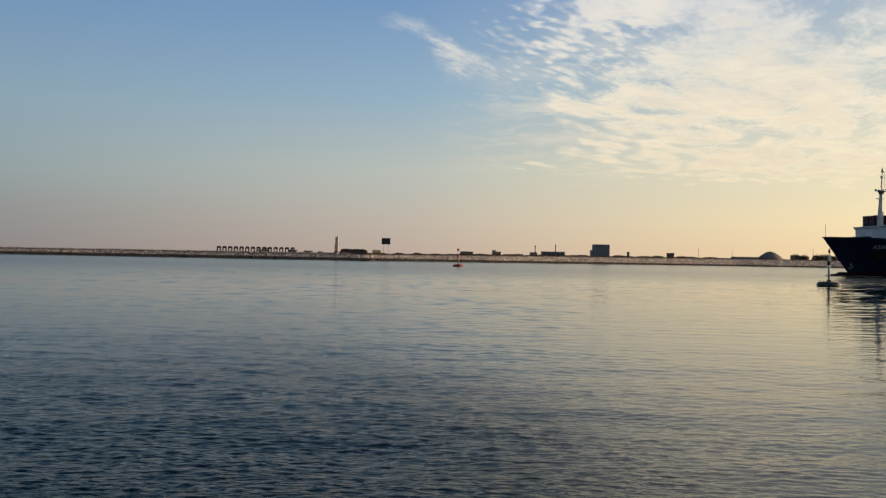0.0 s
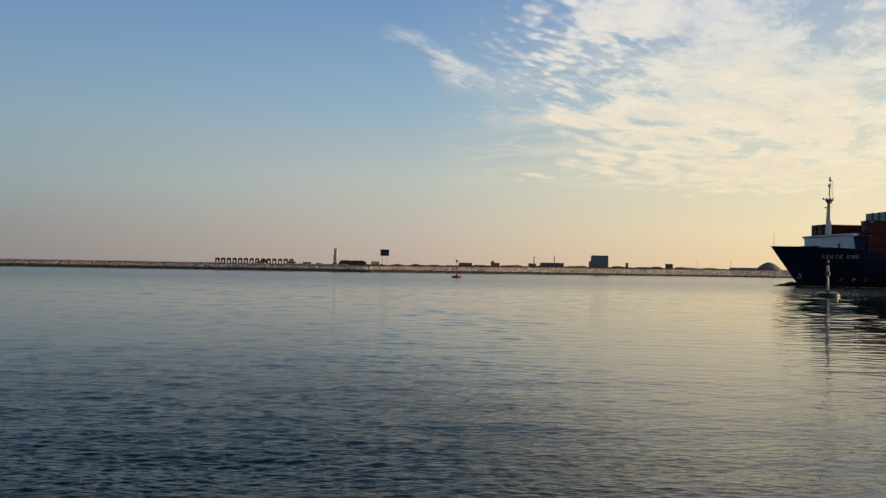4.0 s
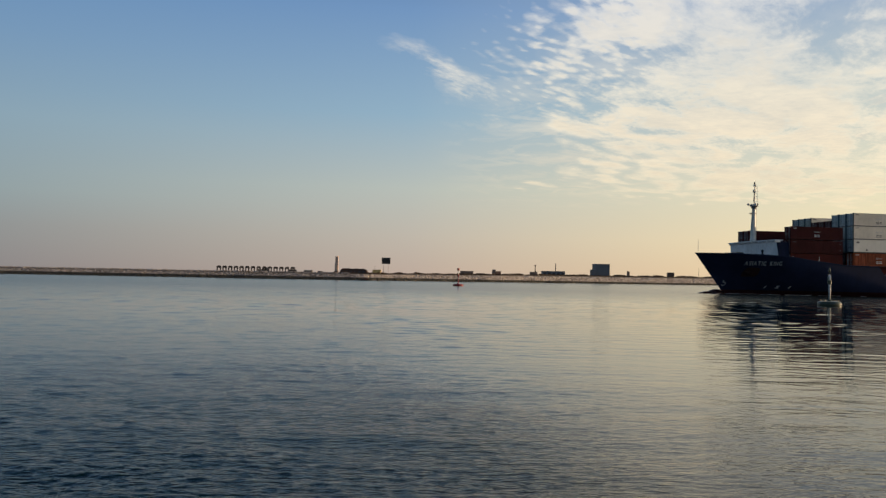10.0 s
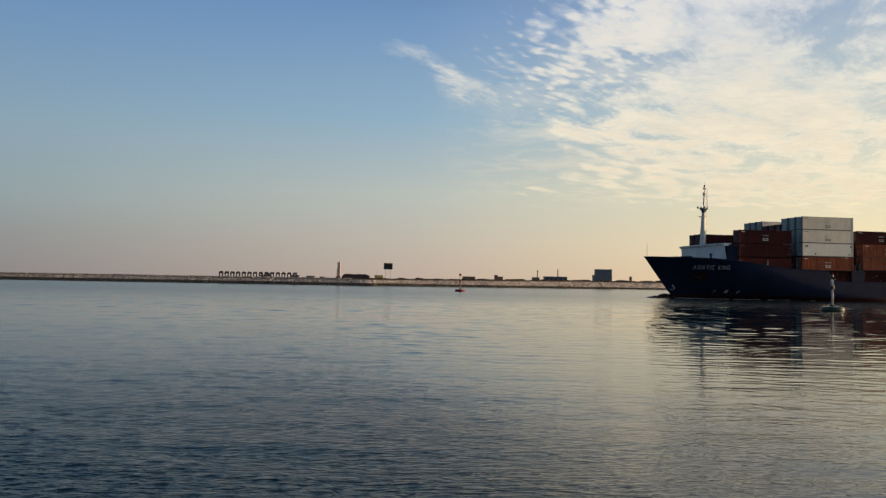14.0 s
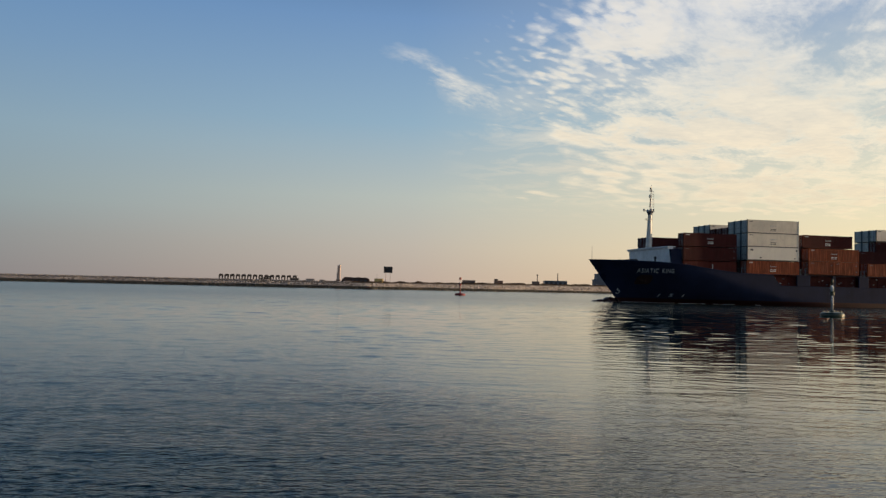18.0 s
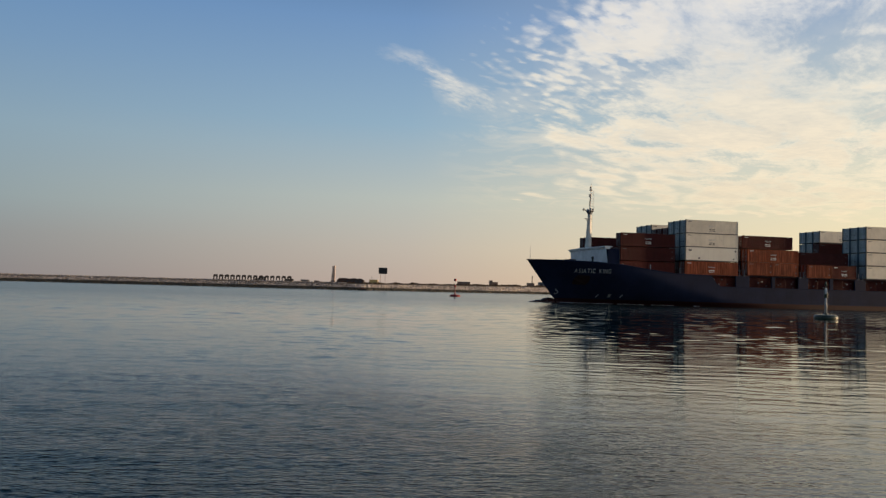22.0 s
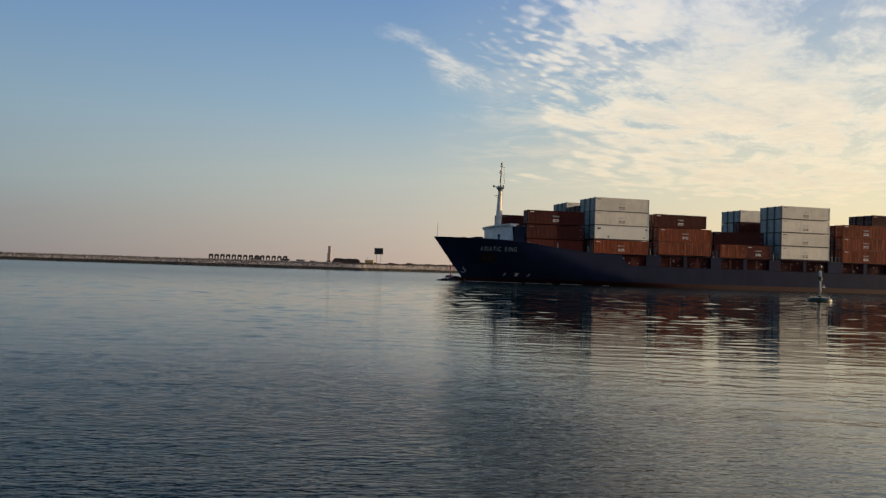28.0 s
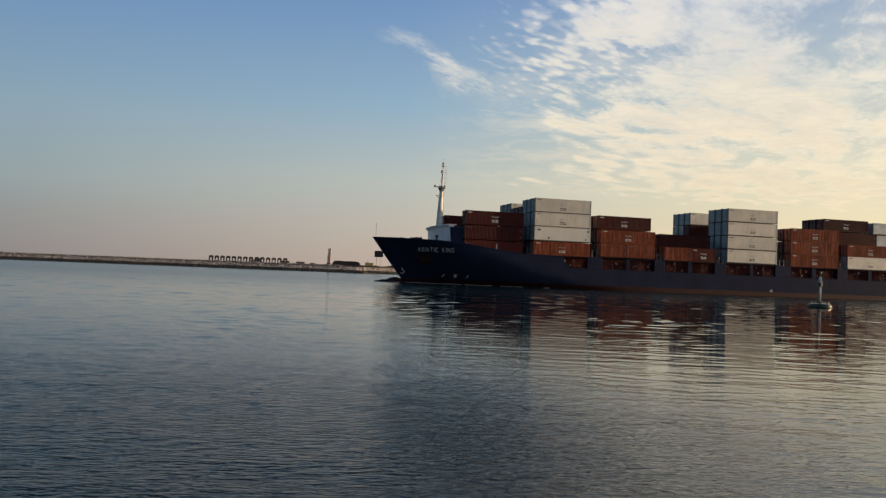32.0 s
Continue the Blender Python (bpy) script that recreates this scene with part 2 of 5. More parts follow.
def painted(name, base, rough=0.5, wear=0.25, rust=(0.12, 0.05, 0.025), scale=1.0, metal=0.0, streak=0.35, vary=0.12, relief=0.15, patchy=0.6, gloss=0.5, fade=0.0):
    """Weathered paint on steel: patches, rain streaks, rust spots, fine grain."""

    def build(n, b):
        co = n.add("ShaderNodeTexCoord").outputs["Object"]
        rnd = n.add("ShaderNodeObjectInfo").outputs["Random"]
        shift = n.add("ShaderNodeVectorMath", Vector=co)
        n.link(n.add("ShaderNodeCombineXYZ", X=n.math("MULTIPLY", rnd, 37.0), Y=n.math("MULTIPLY", rnd, 11.0)).outputs[0], shift.inputs[1])
        p = shift.outputs[0]
        patch = n.noise(p, 0.7 * scale, 4, 0.6)
        grain = n.noise(p, 22 * scale, 3, 0.6)
        runs = n.noise(n.scaled(p, (5 * scale, 5 * scale, 0.45 * scale)), 1.0, 4, 0.6)
        dark = tuple(c * 0.62 for c in base)
        lite = tuple(min(1, c * 1.3) for c in base)
        col = n.mix(n.ramp(patch, ((0.3, 0.0), (0.7, 1.0))), dark, lite)
        col = n.mix(1 - patchy, col, base)
        col = n.mix(n.math("MULTIPLY", n.ramp(runs, ((0.5, 0.0), (0.75, 1.0))), streak), col, tuple(c * 0.5 for c in base))
        if fade:
            # sun-bleached vertical runs
            pale = n.noise(n.scaled(p, (3.4, 3.4, 0.16), loc=(3.1, 7.7, 0)), 1.0, 5, 0.7)
            col = n.mix(n.math("MULTIPLY", n.ramp(pale, ((0.48, 0.0), (0.66, 1.0))), fade), col, tuple(min(1, 0.012 + c * 2.6) for c in base))
        spots = n.ramp(n.noise(p, 3.2 * scale, 6, 0.7), ((0.56, 0.0), (0.66, 1.0)))
        col = n.mix(n.math("MULTIPLY", spots, wear), col, rust)
        val = n.add("ShaderNodeHueSaturation", Color=col, Value=n.math("ADD", 1.0 - vary / 2, n.math("MULTIPLY", rnd, vary)))
        n.link(val.outputs[0], b.inputs["Base Color"])
        n.link(n.math("ADD", rough - 0.1, n.math("MULTIPLY", patch, 0.25)), b.inputs["Roughness"])
        b.inputs["Metallic"].default_value = metal
        b.inputs["Specular IOR Level"].default_value = gloss
        bump = n.add("ShaderNodeBump", Strength=relief, Distance=0.02, Height=n.math("ADD", grain, n.math("MULTIPLY", runs, 0.7)))
        n.link(bump.outputs[0], b.inputs["Normal"])

    return material(name, build)


def make_water():
    def build(n, b):
        co = n.add("ShaderNodeTexCoord").outputs["Object"]
        # long low waves far out, shorter waves and wind ripples: heights in metres
        long_ = n.noise(n.scaled(co, (0.045, 0.11, 1), rot=(0, 0, radians(6))), 1.0, 1.0, 0.4, 0.2)
        short = n.noise(n.scaled(co, (0.9, 2.0, 1), rot=(0, 0, radians(10))), 1.0, 2.0, 0.5, 0.3)
        ripple = n.noise(n.scaled(co, (2.8, 7.2, 1), rot=(0, 0, radians(-8))), 1.0, 2.0, 0.5, 0.3)
        fine = n.noise(n.scaled(co, (5.5, 15, 1), rot=(0, 0, radians(5))), 1.0, 2.0, 0.55, 0.4)
        calm = n.ramp(n.noise(n.scaled(co, (0.012, 0.045, 1)), 1.0, 3, 0.55), ((0.36, 0.55), (0.62, 1.0)))
        here = n.add("ShaderNodeSeparateXYZ", Vector=n.add("ShaderNodeNewGeometry").outputs["Position"]).outputs
        far = n.math("MULTIPLY", here[1], 0.001)
        # a wedge of smoother water to the right, spreading from the camera
        wedge = n.math("DIVIDE", here[0], n.math("ADD", n.math("MAXIMUM", here[1], 0.0), 3.0))
        wedge = n.math("ADD", wedge, n.math("MULTIPLY", n.math("SUBTRACT", n.noise(n.scaled(co, (0.25, 0.6, 1)), 1.0, 2), 0.5), 0.12))
        wedge = n.math("SUBTRACT", wedge, n.ramp(far, ((0.010, 0.22), (0.019, 0.0))))
        calm_side = n.ramp(n.math("ADD", wedge, 0.5), ((0.374, 0.0), (0.552, 0.70), (0.775, 1.0)))
        # ripple strength by distance from the camera: strong, weak midway, then stronger again
        wind = n.ramp(far, ((0.0, 1.35), (0.010, 1.25), (0.014, 0.85), (0.020, 0.43), (0.030, 0.20), (0.045, 0.08), (0.07, 0.04), (0.20, 0.3), (0.5, 0.4)))
        small = n.math("ADD", n.math("MULTIPLY", short, 0.020), n.math("MULTIPLY", ripple, 0.056))
        small = n.math("ADD", small, n.math("MULTIPLY", fine, 0.040))
        small = n.math("MULTIPLY", n.math("MULTIPLY", small, calm), n.math("MULTIPLY", wind, n.math("MULTIPLY_ADD", calm_side, -0.85, 1.0)))
        h = n.math("ADD", small, n.math("MULTIPLY", n.math("MULTIPLY", long_, 0.16), n.ramp(far, ((0.12, 0.0), (0.15, 1.0)))))
        bump = n.add("ShaderNodeBump", Strength=1.0, Distance=1.0, Height=h)
        n.link(bump.outputs[0], b.inputs["Normal"])
        b.inputs["Base Color"].default_value = (0.001, 0.012, 0.0115, 1)
        open_sea = n.ramp(far, ((0.026, 0.02), (0.05, 0.03), (0.08, 0.05), (0.11, 0.13), (0.16, 0.20), (0.30, 0.19), (0.6, 0.20)))
        rough_side = n.ramp(far, ((0.008, 0.15), (0.012, 0.12), (0.017, 0.10), (0.024, 0.072), (0.05, 0.045), (0.10, 0.12), (0.25, 0.0)))
        n.link(n.math("MAXIMUM", open_sea, n.math("MULTIPLY", rough_side, n.math("MULTIPLY_ADD", calm_side, -0.85, 1.0))), b.inputs["Roughness"])
        b.inputs["IOR"].default_value = 1.333

    return material("sea_water", build)


def make_rock(name, base, dark):
    def build(n, b):
        co = n.add("ShaderNodeTexCoord").outputs["Object"]
        isl = n.add("ShaderNodeNewGeometry").outputs["Random Per Island"]
        coarse = n.noise(co, 0.35, 4, 0.6)
        fine = n.noise(co, 3.0, 4, 0.6)
        col = n.mix(n.ramp(isl, ((0.0, 0.0), (1.0, 1.0))), dark, base)
        col = n.mix(n.math("MULTIPLY", fine, 0.4), col, tuple(c * 0.5 for c in base))
        col = n.mix(n.math("MULTIPLY", coarse, 0.35), col, tuple(min(1, c * 1.2) for c in base))
        # the wet, weed-grown foot of the bank
        z = n.add("ShaderNodeSeparateXYZ", Vector=co).outputs[2]
        wet = n.ramp(n.math("MULTIPLY", n.math("ADD", z, n.math("MULTIPLY", coarse, 0.6)), 0.4), ((0.70, 1.0), (0.84, 0.0)))
        col = n.mix(wet, col, (0.03, 0.028, 0.02))
        n.link(col, b.inputs["Base Color"])
        b.inputs["Roughness"].default_value = 0.85
        bump = n.add("ShaderNodeBump", Strength=0.5, Distance=0.2, Height=fine)
        n.link(bump.outputs[0], b.inputs["Normal"])

    return material(name, build)


def rough_stuff(name, base, scale=1.0, rough=0.8, spread=0.35):
    def build(n, b):
        co = n.add("ShaderNodeTexCoord").outputs["Object"]
        a = n.noise(co, 0.5 * scale, 4, 0.6)
        f = n.noise(co, 6 * scale, 4, 0.65)
        col = n.mix(a, tuple(c * (1 - spread) for c in base), tuple(min(1, c * (1 + spread)) for c in base))
        col = n.mix(n.math("MULTIPLY", f, 0.3), col, tuple(c * 0.55 for c in base))
        n.link(col, b.inputs["Base Color"])
        b.inputs["Roughness"].default_value = rough
        bump = n.add("ShaderNodeBump", Strength=0.3, Distance=0.05, Height=f)
        n.link(bump.outputs[0], b.inputs["Normal"])

    return material(name, build)


WATER = make_water()
HULL = painted("hull_navy_paint", (0.0160, 0.0225, 0.050), rough=0.6, wear=0.04, scale=0.35, streak=0.3, relief=0.1, gloss=0.06)
BOOT = painted("boot_top_red", (0.036, 0.0092, 0.0090), rough=0.6, wear=0.08, rust=(0.06, 0.03, 0.02), scale=0.4, gloss=0.2)
DECK = painted("deck_green_red", (0.10, 0.04, 0.03), rough=0.7, wear=0.4)
SHIPWHITE = painted("ship_white_paint", (0.82, 0.81, 0.79), rough=0.45, wear=0.10, scale=0.6)
MASTGREY = painted("mast_pale_paint", (0.68, 0.63, 0.54), rough=0.45, wear=0.10)
DARKRED = painted("container_dark_red", (0.066, 0.0125, 0.011), rough=0.6, wear=0.14, gloss=0.12, fade=0.12)
RED = painted("container_red", (0.10, 0.018, 0.013), rough=0.6, wear=0.14, gloss=0.12)
MAROON = painted("container_maroon", (0.050, 0.011, 0.011), rough=0.6, wear=0.10, gloss=0.12)
ORANGE = painted("container_orange", (0.185, 0.041, 0.0155), rough=0.6, wear=0.26, streak=0.7, gloss=0.12, fade=0.65)
FADED = painted("container_faded_orange", (0.175, 0.043, 0.018), rough=0.65, wear=0.35, streak=0.75, gloss=0.12, fade=0.95)
WHITE = painted("container_white", (0.72, 0.655, 0.53), rough=0.5, wear=0.14, streak=0.28, scale=0.5, patchy=0.35, vary=0.24)
CREAM = painted("container_clean_white", (0.80, 0.75, 0.64), rough=0.5, wear=0.05, streak=0.12, scale=0.5, patchy=0.2)
# pale blue paint; on white boxes' ends it paints in their bluish shade
PALEBLUE_ENDSHADE = painted("container_pale_blue_and_end_shade", (0.50, 0.56, 0.55), rough=0.5, wear=0.2, streak=0.5)
STEEL = painted("galvanised_steel", (0.30, 0.31, 0.32), rough=0.45, wear=0.2, metal=0.6)
BLACK = painted("black_rubber_paint", (0.02, 0.02, 0.02), rough=0.6, wear=0.1)
MARKW = painted("white_marking", (0.75, 0.74, 0.70), rough=0.6, wear=0.12, streak=0.2)
MARKG = painted("grey_marking", (0.16, 0.17, 0.19), rough=0.6, wear=0.1)
MARKD = painted("dark_marking", (0.035, 0.037, 0.045), rough=0.6, wear=0.05)
# dark teal for front posts: shade of the gaps between boxes, as colour
POST_GAPSHADE = painted("teal_post_gap_shade", (0.045, 0.072, 0.078), rough=0.55, wear=0.2)
MARKP = painted("pale_grey_marking", (0.50, 0.51, 0.50), rough=0.6, wear=0.1)
GREEN = painted("buoy_green", (0.012, 0.030, 0.016), rough=0.32, wear=0.25, scale=2, gloss=0.5)
BUOYRED = painted("buoy_red", (0.26, 0.022, 0.018), rough=0.5, wear=0.2, scale=2)
ROCK = make_rock("breakwater_rock", (0.52, 0.46, 0.41), (0.050, 0.040, 0.036))
EARTH = rough_stuff("earth_fill", (0.10, 0.078, 0.055), 0.2)
CONCRETE = rough_stuff("old_concrete", (0.26, 0.23, 0.20), 0.6)
DARKCONC = rough_stuff("dark_concrete", (0.055, 0.045, 0.040), 0.6)
DARKMETAL = rough_stuff("dark_sheet_metal", (0.045, 0.042, 0.045), 0.5, 0.6)
BLUESHED = rough_stuff("blue_grey_cladding", (0.115, 0.13, 0.155), 0.3, 0.6)
FOLIAGE = rough_stuff("dusty_foliage", (0.070, 0.046, 0.030), 1.5, 0.9, 0.5)
WETDARK = painted("wet_dark_red", (0.040, 0.018, 0.016), rough=0.25, wear=0.2, scale=0.6)
DUSTY = rough_stuff("dusty_brown_wall", (0.22, 0.15, 0.115), 0.5)
HAWSE = painted("rust_stained_navy", (0.034, 0.020, 0.018), rough=0.7, wear=0.5, rust=(0.055, 0.022, 0.012), scale=1.5, gloss=0.05)
FOAM = rough_stuff("sea_foam", (0.62, 0.63, 0.64), 3.0, 0.7, 0.25)


# ---- mesh helpers ----
def mesh_of(name, bm, mats, smooth=False):
    me = bpy.data.meshes.new(name)
    bmesh.ops.recalc_face_normals(bm, faces=bm.faces)
    bm.to_mesh(me)
    bm.free()
    for m in mats if isinstance(mats, (list, tuple)) else (mats,):
        me.materials.append(m)
    if smooth:
        for p in me.polygons:
            p.use_smooth = True
    return me


def part(name, bm, mat, parent, label="", smooth=False, at=None):
    ob = new(name, mesh_of(name, bm, mat, smooth))
    ob.parent = parent
    if at is not None:
        ob.matrix_basis = at
    return tagged(ob, label) if label else ob


def thing(name, label, category, group="", kind="", at=None):
    ob = new(name)
    ob.empty_display_size = 0.3
    if at is not None:
        ob.matrix_basis = at
    return tagged(ob, label, category, group, kind)


def box(bm, x0, x1, y0, y1, z0, z1, bevel=0.0):
    r = bmesh.ops.create_cube(bm, size=1.0)
    vs = r["verts"]
    bmesh.ops.scale(bm, vec=(x1 - x0, y1 - y0, z1 - z0), verts=vs)
    bmesh.ops.translate(bm, vec=((x0 + x1) / 2, (y0 + y1) / 2, (z0 + z1) / 2), verts=vs)
    if bevel:
        es = list({e for v in vs for e in v.link_edges})
        bmesh.ops.bevel(bm, geom=es, offset=bevel, segments=1, affect="EDGES")
    return bm


def tube(bm, a, b, r0, r1=None, seg=8):
    a, b = Vector(a), Vector(b)
    r1 = r0 if r1 is None else r1
    d = b - a
    m = Matrix.Translation((a + b) / 2) @ d.to_track_quat("Z", "Y").to_matrix().to_4x4()
    bmesh.ops.create_cone(bm, cap_ends=True, segments=seg, radius1=r0, radius2=r1, depth=d.length, matrix=m)
    return bm


def ball(bm, c, r, sub=2, squash=(1, 1, 1)):
    m = Matrix.Translation(c) @ Matrix.Diagonal((*squash, 1))
    bmesh.ops.create_icosphere(bm, subdivisions=sub, radius=r, matrix=m)
    return bm


def pipe(bm, pts, r, seg=6):
    """One bent tube through the points."""
    rings = []
    for i, p in enumerate(pts):
        d = (pts[min(i + 1, len(pts) - 1)] - pts[max(i - 1, 0)]).normalized()
        q = d.to_track_quat("Z", "Y").to_matrix()
        rings.append([bm.verts.new(p + q @ Vector((r * math.cos(6.2832 * k / seg), r * math.sin(6.2832 * k / seg), 0))) for k in range(seg)])
    for a, b in zip(rings, rings[1:]):
        for k in range(seg):
            bm.faces.new((a[k], a[(k + 1) % seg], b[(k + 1) % seg], b[k]))
    bm.faces.new(rings[0])
    bm.faces.new(rings[-1])
    return bm


def B():
    return bmesh.new()


def lathe(bm, rings, seg=16):
    """A solid of revolution from (radius, height) rings."""
    loops = []
    for r, z in rings:
        loops.append([bm.verts.new((r * math.cos(2 * math.pi * k / seg), r * math.sin(2 * math.pi * k / seg), z)) for k in range(seg)])
    for a, b in zip(loops, loops[1:]):
        for k in range(seg):
            bm.faces.new((a[k], a[(k + 1) % seg], b[(k + 1) % seg], b[k]))
    bm.faces.new(loops[0][::-1])
    bm.faces.new(loops[-1])
    return bm


# ---- the sea ----
def make_sea():
    """One sheet to the horizon: near the camera its waves are modelled, farther out the material carries them."""
    rng = np.random.RandomState(7)
    # rows and columns widen with distance from the camera, fine where ripples show
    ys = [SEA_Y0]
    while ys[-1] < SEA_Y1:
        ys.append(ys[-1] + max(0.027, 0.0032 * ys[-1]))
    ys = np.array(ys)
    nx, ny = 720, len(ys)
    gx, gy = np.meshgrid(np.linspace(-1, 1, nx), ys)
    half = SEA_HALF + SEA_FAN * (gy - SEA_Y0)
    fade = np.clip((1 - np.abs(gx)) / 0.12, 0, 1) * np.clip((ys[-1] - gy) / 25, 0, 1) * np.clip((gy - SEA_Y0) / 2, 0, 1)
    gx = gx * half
    # main wavelength grows with distance from the camera: ripples near, wavelets farther out
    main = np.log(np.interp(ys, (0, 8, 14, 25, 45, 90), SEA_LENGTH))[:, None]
    # to the right: smaller wavelets near the camera, slightly steeper far out
    calm_side = np.clip((gx / (gy + 3.0) + 0.10) / 0.32, 0, 1)
    h, power = np.zeros_like(gx), np.zeros_like(main)
    for k in range(WAVES):
        lam = 0.14 * 26.0 ** rng.rand()
        a = np.radians(92 + rng.normal(0, 34 if lam > 0.35 else 30))
        kx, ky = 2 * np.pi / lam * np.cos(a), 2 * np.pi / lam * np.sin(a)
        # each train of waves comes and goes along its crests
        wax = 0.45 if lam > 0.3 else 0.25
        group = 1 - wax + wax * np.sin(gx * 0.9 / lam * np.sin(a + 1.3) * rng.uniform(0.3, 1.0) + gy * 0.5 / lam * rng.uniform(0.2, 1.0) + rng.rand() * 6.28)
        weight = np.exp(-0.5 * ((math.log(lam) - main) / 0.52) ** 2)
        h += weight * lam / (2 * np.pi) * group * np.sin(kx * gx + ky * gy + rng.rand() * 6.28)
        power += weight ** 2
    h /= np.sqrt(0.2 * power)
    # a low chop under the ripples, of longer waves
    chop = np.zeros_like(gx)
    for k in range(46):
        lam = 1.0 * 6.0 ** rng.rand()
        a = np.radians(88 + rng.normal(0, 20))
        group = 0.6 + 0.4 * np.sin((gx * rng.uniform(-0.5, 0.5) + gy * rng.uniform(0.1, 0.4)) * 2.2 / lam + rng.rand() * 6.28)
        chop += lam / (2 * np.pi) * group * np.sin(2 * np.pi / lam * (np.cos(a) * gx + np.sin(a) * gy) + rng.rand() * 6.28)
    chop *= fade * (1.0 - 0.35 * calm_side) * np.interp(gy, (0, 12, 20, 40, 80, 120), SEA_CHOP) / math.sqrt(0.21 * 46)
    # gusts: slow patches of rougher and smoother water
    gust = np.zeros_like(gx)
    for k in range(9):
        lam, a = rng.uniform(4, 15), rng.rand() * 6.28
        gust += np.sin(6.28 / lam * (np.cos(a) * gx * 0.5 + np.sin(a) * gy) + rng.rand() * 6.28)
    # wave slope is scaled by distance from the camera and by side
    h *= fade * (0.85 + (1 - calm_side) * np.interp(gy, (14, 24, 40, 70), (0.0, 0.18, 0.22, 0.1)) + calm_side * np.interp(gy, (0, 11, 16, 25, 36, 150), (-0.54, -0.54, -0.48, -0.38, -0.15, 0.1))) * np.clip(1.0 + 0.08 * gust, 0.5, 1.5) * np.interp(gy, (0, 8, 14, 20, 28, 45, 75, 105), SEA_SLOPE)
    h += chop
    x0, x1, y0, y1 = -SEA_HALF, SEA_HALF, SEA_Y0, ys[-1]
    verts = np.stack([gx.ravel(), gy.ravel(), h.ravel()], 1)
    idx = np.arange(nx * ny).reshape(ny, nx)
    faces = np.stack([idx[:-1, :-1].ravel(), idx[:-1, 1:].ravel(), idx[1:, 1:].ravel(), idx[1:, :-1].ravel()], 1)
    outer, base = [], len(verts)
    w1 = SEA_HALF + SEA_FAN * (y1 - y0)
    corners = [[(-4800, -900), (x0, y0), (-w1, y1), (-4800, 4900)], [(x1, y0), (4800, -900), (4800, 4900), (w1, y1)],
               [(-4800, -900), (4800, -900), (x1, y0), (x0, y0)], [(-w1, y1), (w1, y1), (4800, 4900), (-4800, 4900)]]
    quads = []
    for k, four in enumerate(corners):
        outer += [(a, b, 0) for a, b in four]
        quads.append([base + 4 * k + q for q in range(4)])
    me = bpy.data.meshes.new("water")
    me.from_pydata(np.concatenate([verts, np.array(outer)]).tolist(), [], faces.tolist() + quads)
    me.materials.append(WATER)
    me.polygons.foreach_set("use_smooth", [True] * len(me.polygons))
    me.update()
    ob = new("water", me)
    return tagged(ob, "calm blue-grey harbour water with small ripples", "sea", kind="structure")


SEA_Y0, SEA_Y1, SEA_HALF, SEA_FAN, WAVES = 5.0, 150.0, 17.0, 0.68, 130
# wavelength, slope and chop at set distances from the camera
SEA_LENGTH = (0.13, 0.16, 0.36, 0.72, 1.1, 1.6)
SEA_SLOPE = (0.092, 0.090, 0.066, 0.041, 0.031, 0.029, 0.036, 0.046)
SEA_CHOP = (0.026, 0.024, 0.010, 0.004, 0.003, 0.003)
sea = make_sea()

# ---- far shore: breakwater and fill behind it ----
SHORE = [(-1.2, 372, 3.08), (-0.8, 399, 3.28), (-0.53, 420, 3.49), (-0.295, 440, 3.65), (-0.08, 460, 3.9), (0.07, 540, 4.9),
         (0.17, 630, 5.9), (0.275, 730, 6.6), (0.38, 850, 7.8), (0.48, 920, 8.4), (0.8, 1100, 9.0), (1.2, 1300, 9.0)]


def shore(az):
    """Depth y of the waterline and height of the crest, at the slope az = x / y."""
    for (a, y0, h0), (b, y1, h1) in zip(SHORE, SHORE[1:]):
        if az <= b:
            f = max(0.0, (az - a) / (b - a))
            return y0 + f * (y1 - y0), h0 + f * (h1 - h0)
    return SHORE[-1][1:]


def crest(az, back=9.0):
    y, h = shore(az)
    return az * (y + back), y + back, h


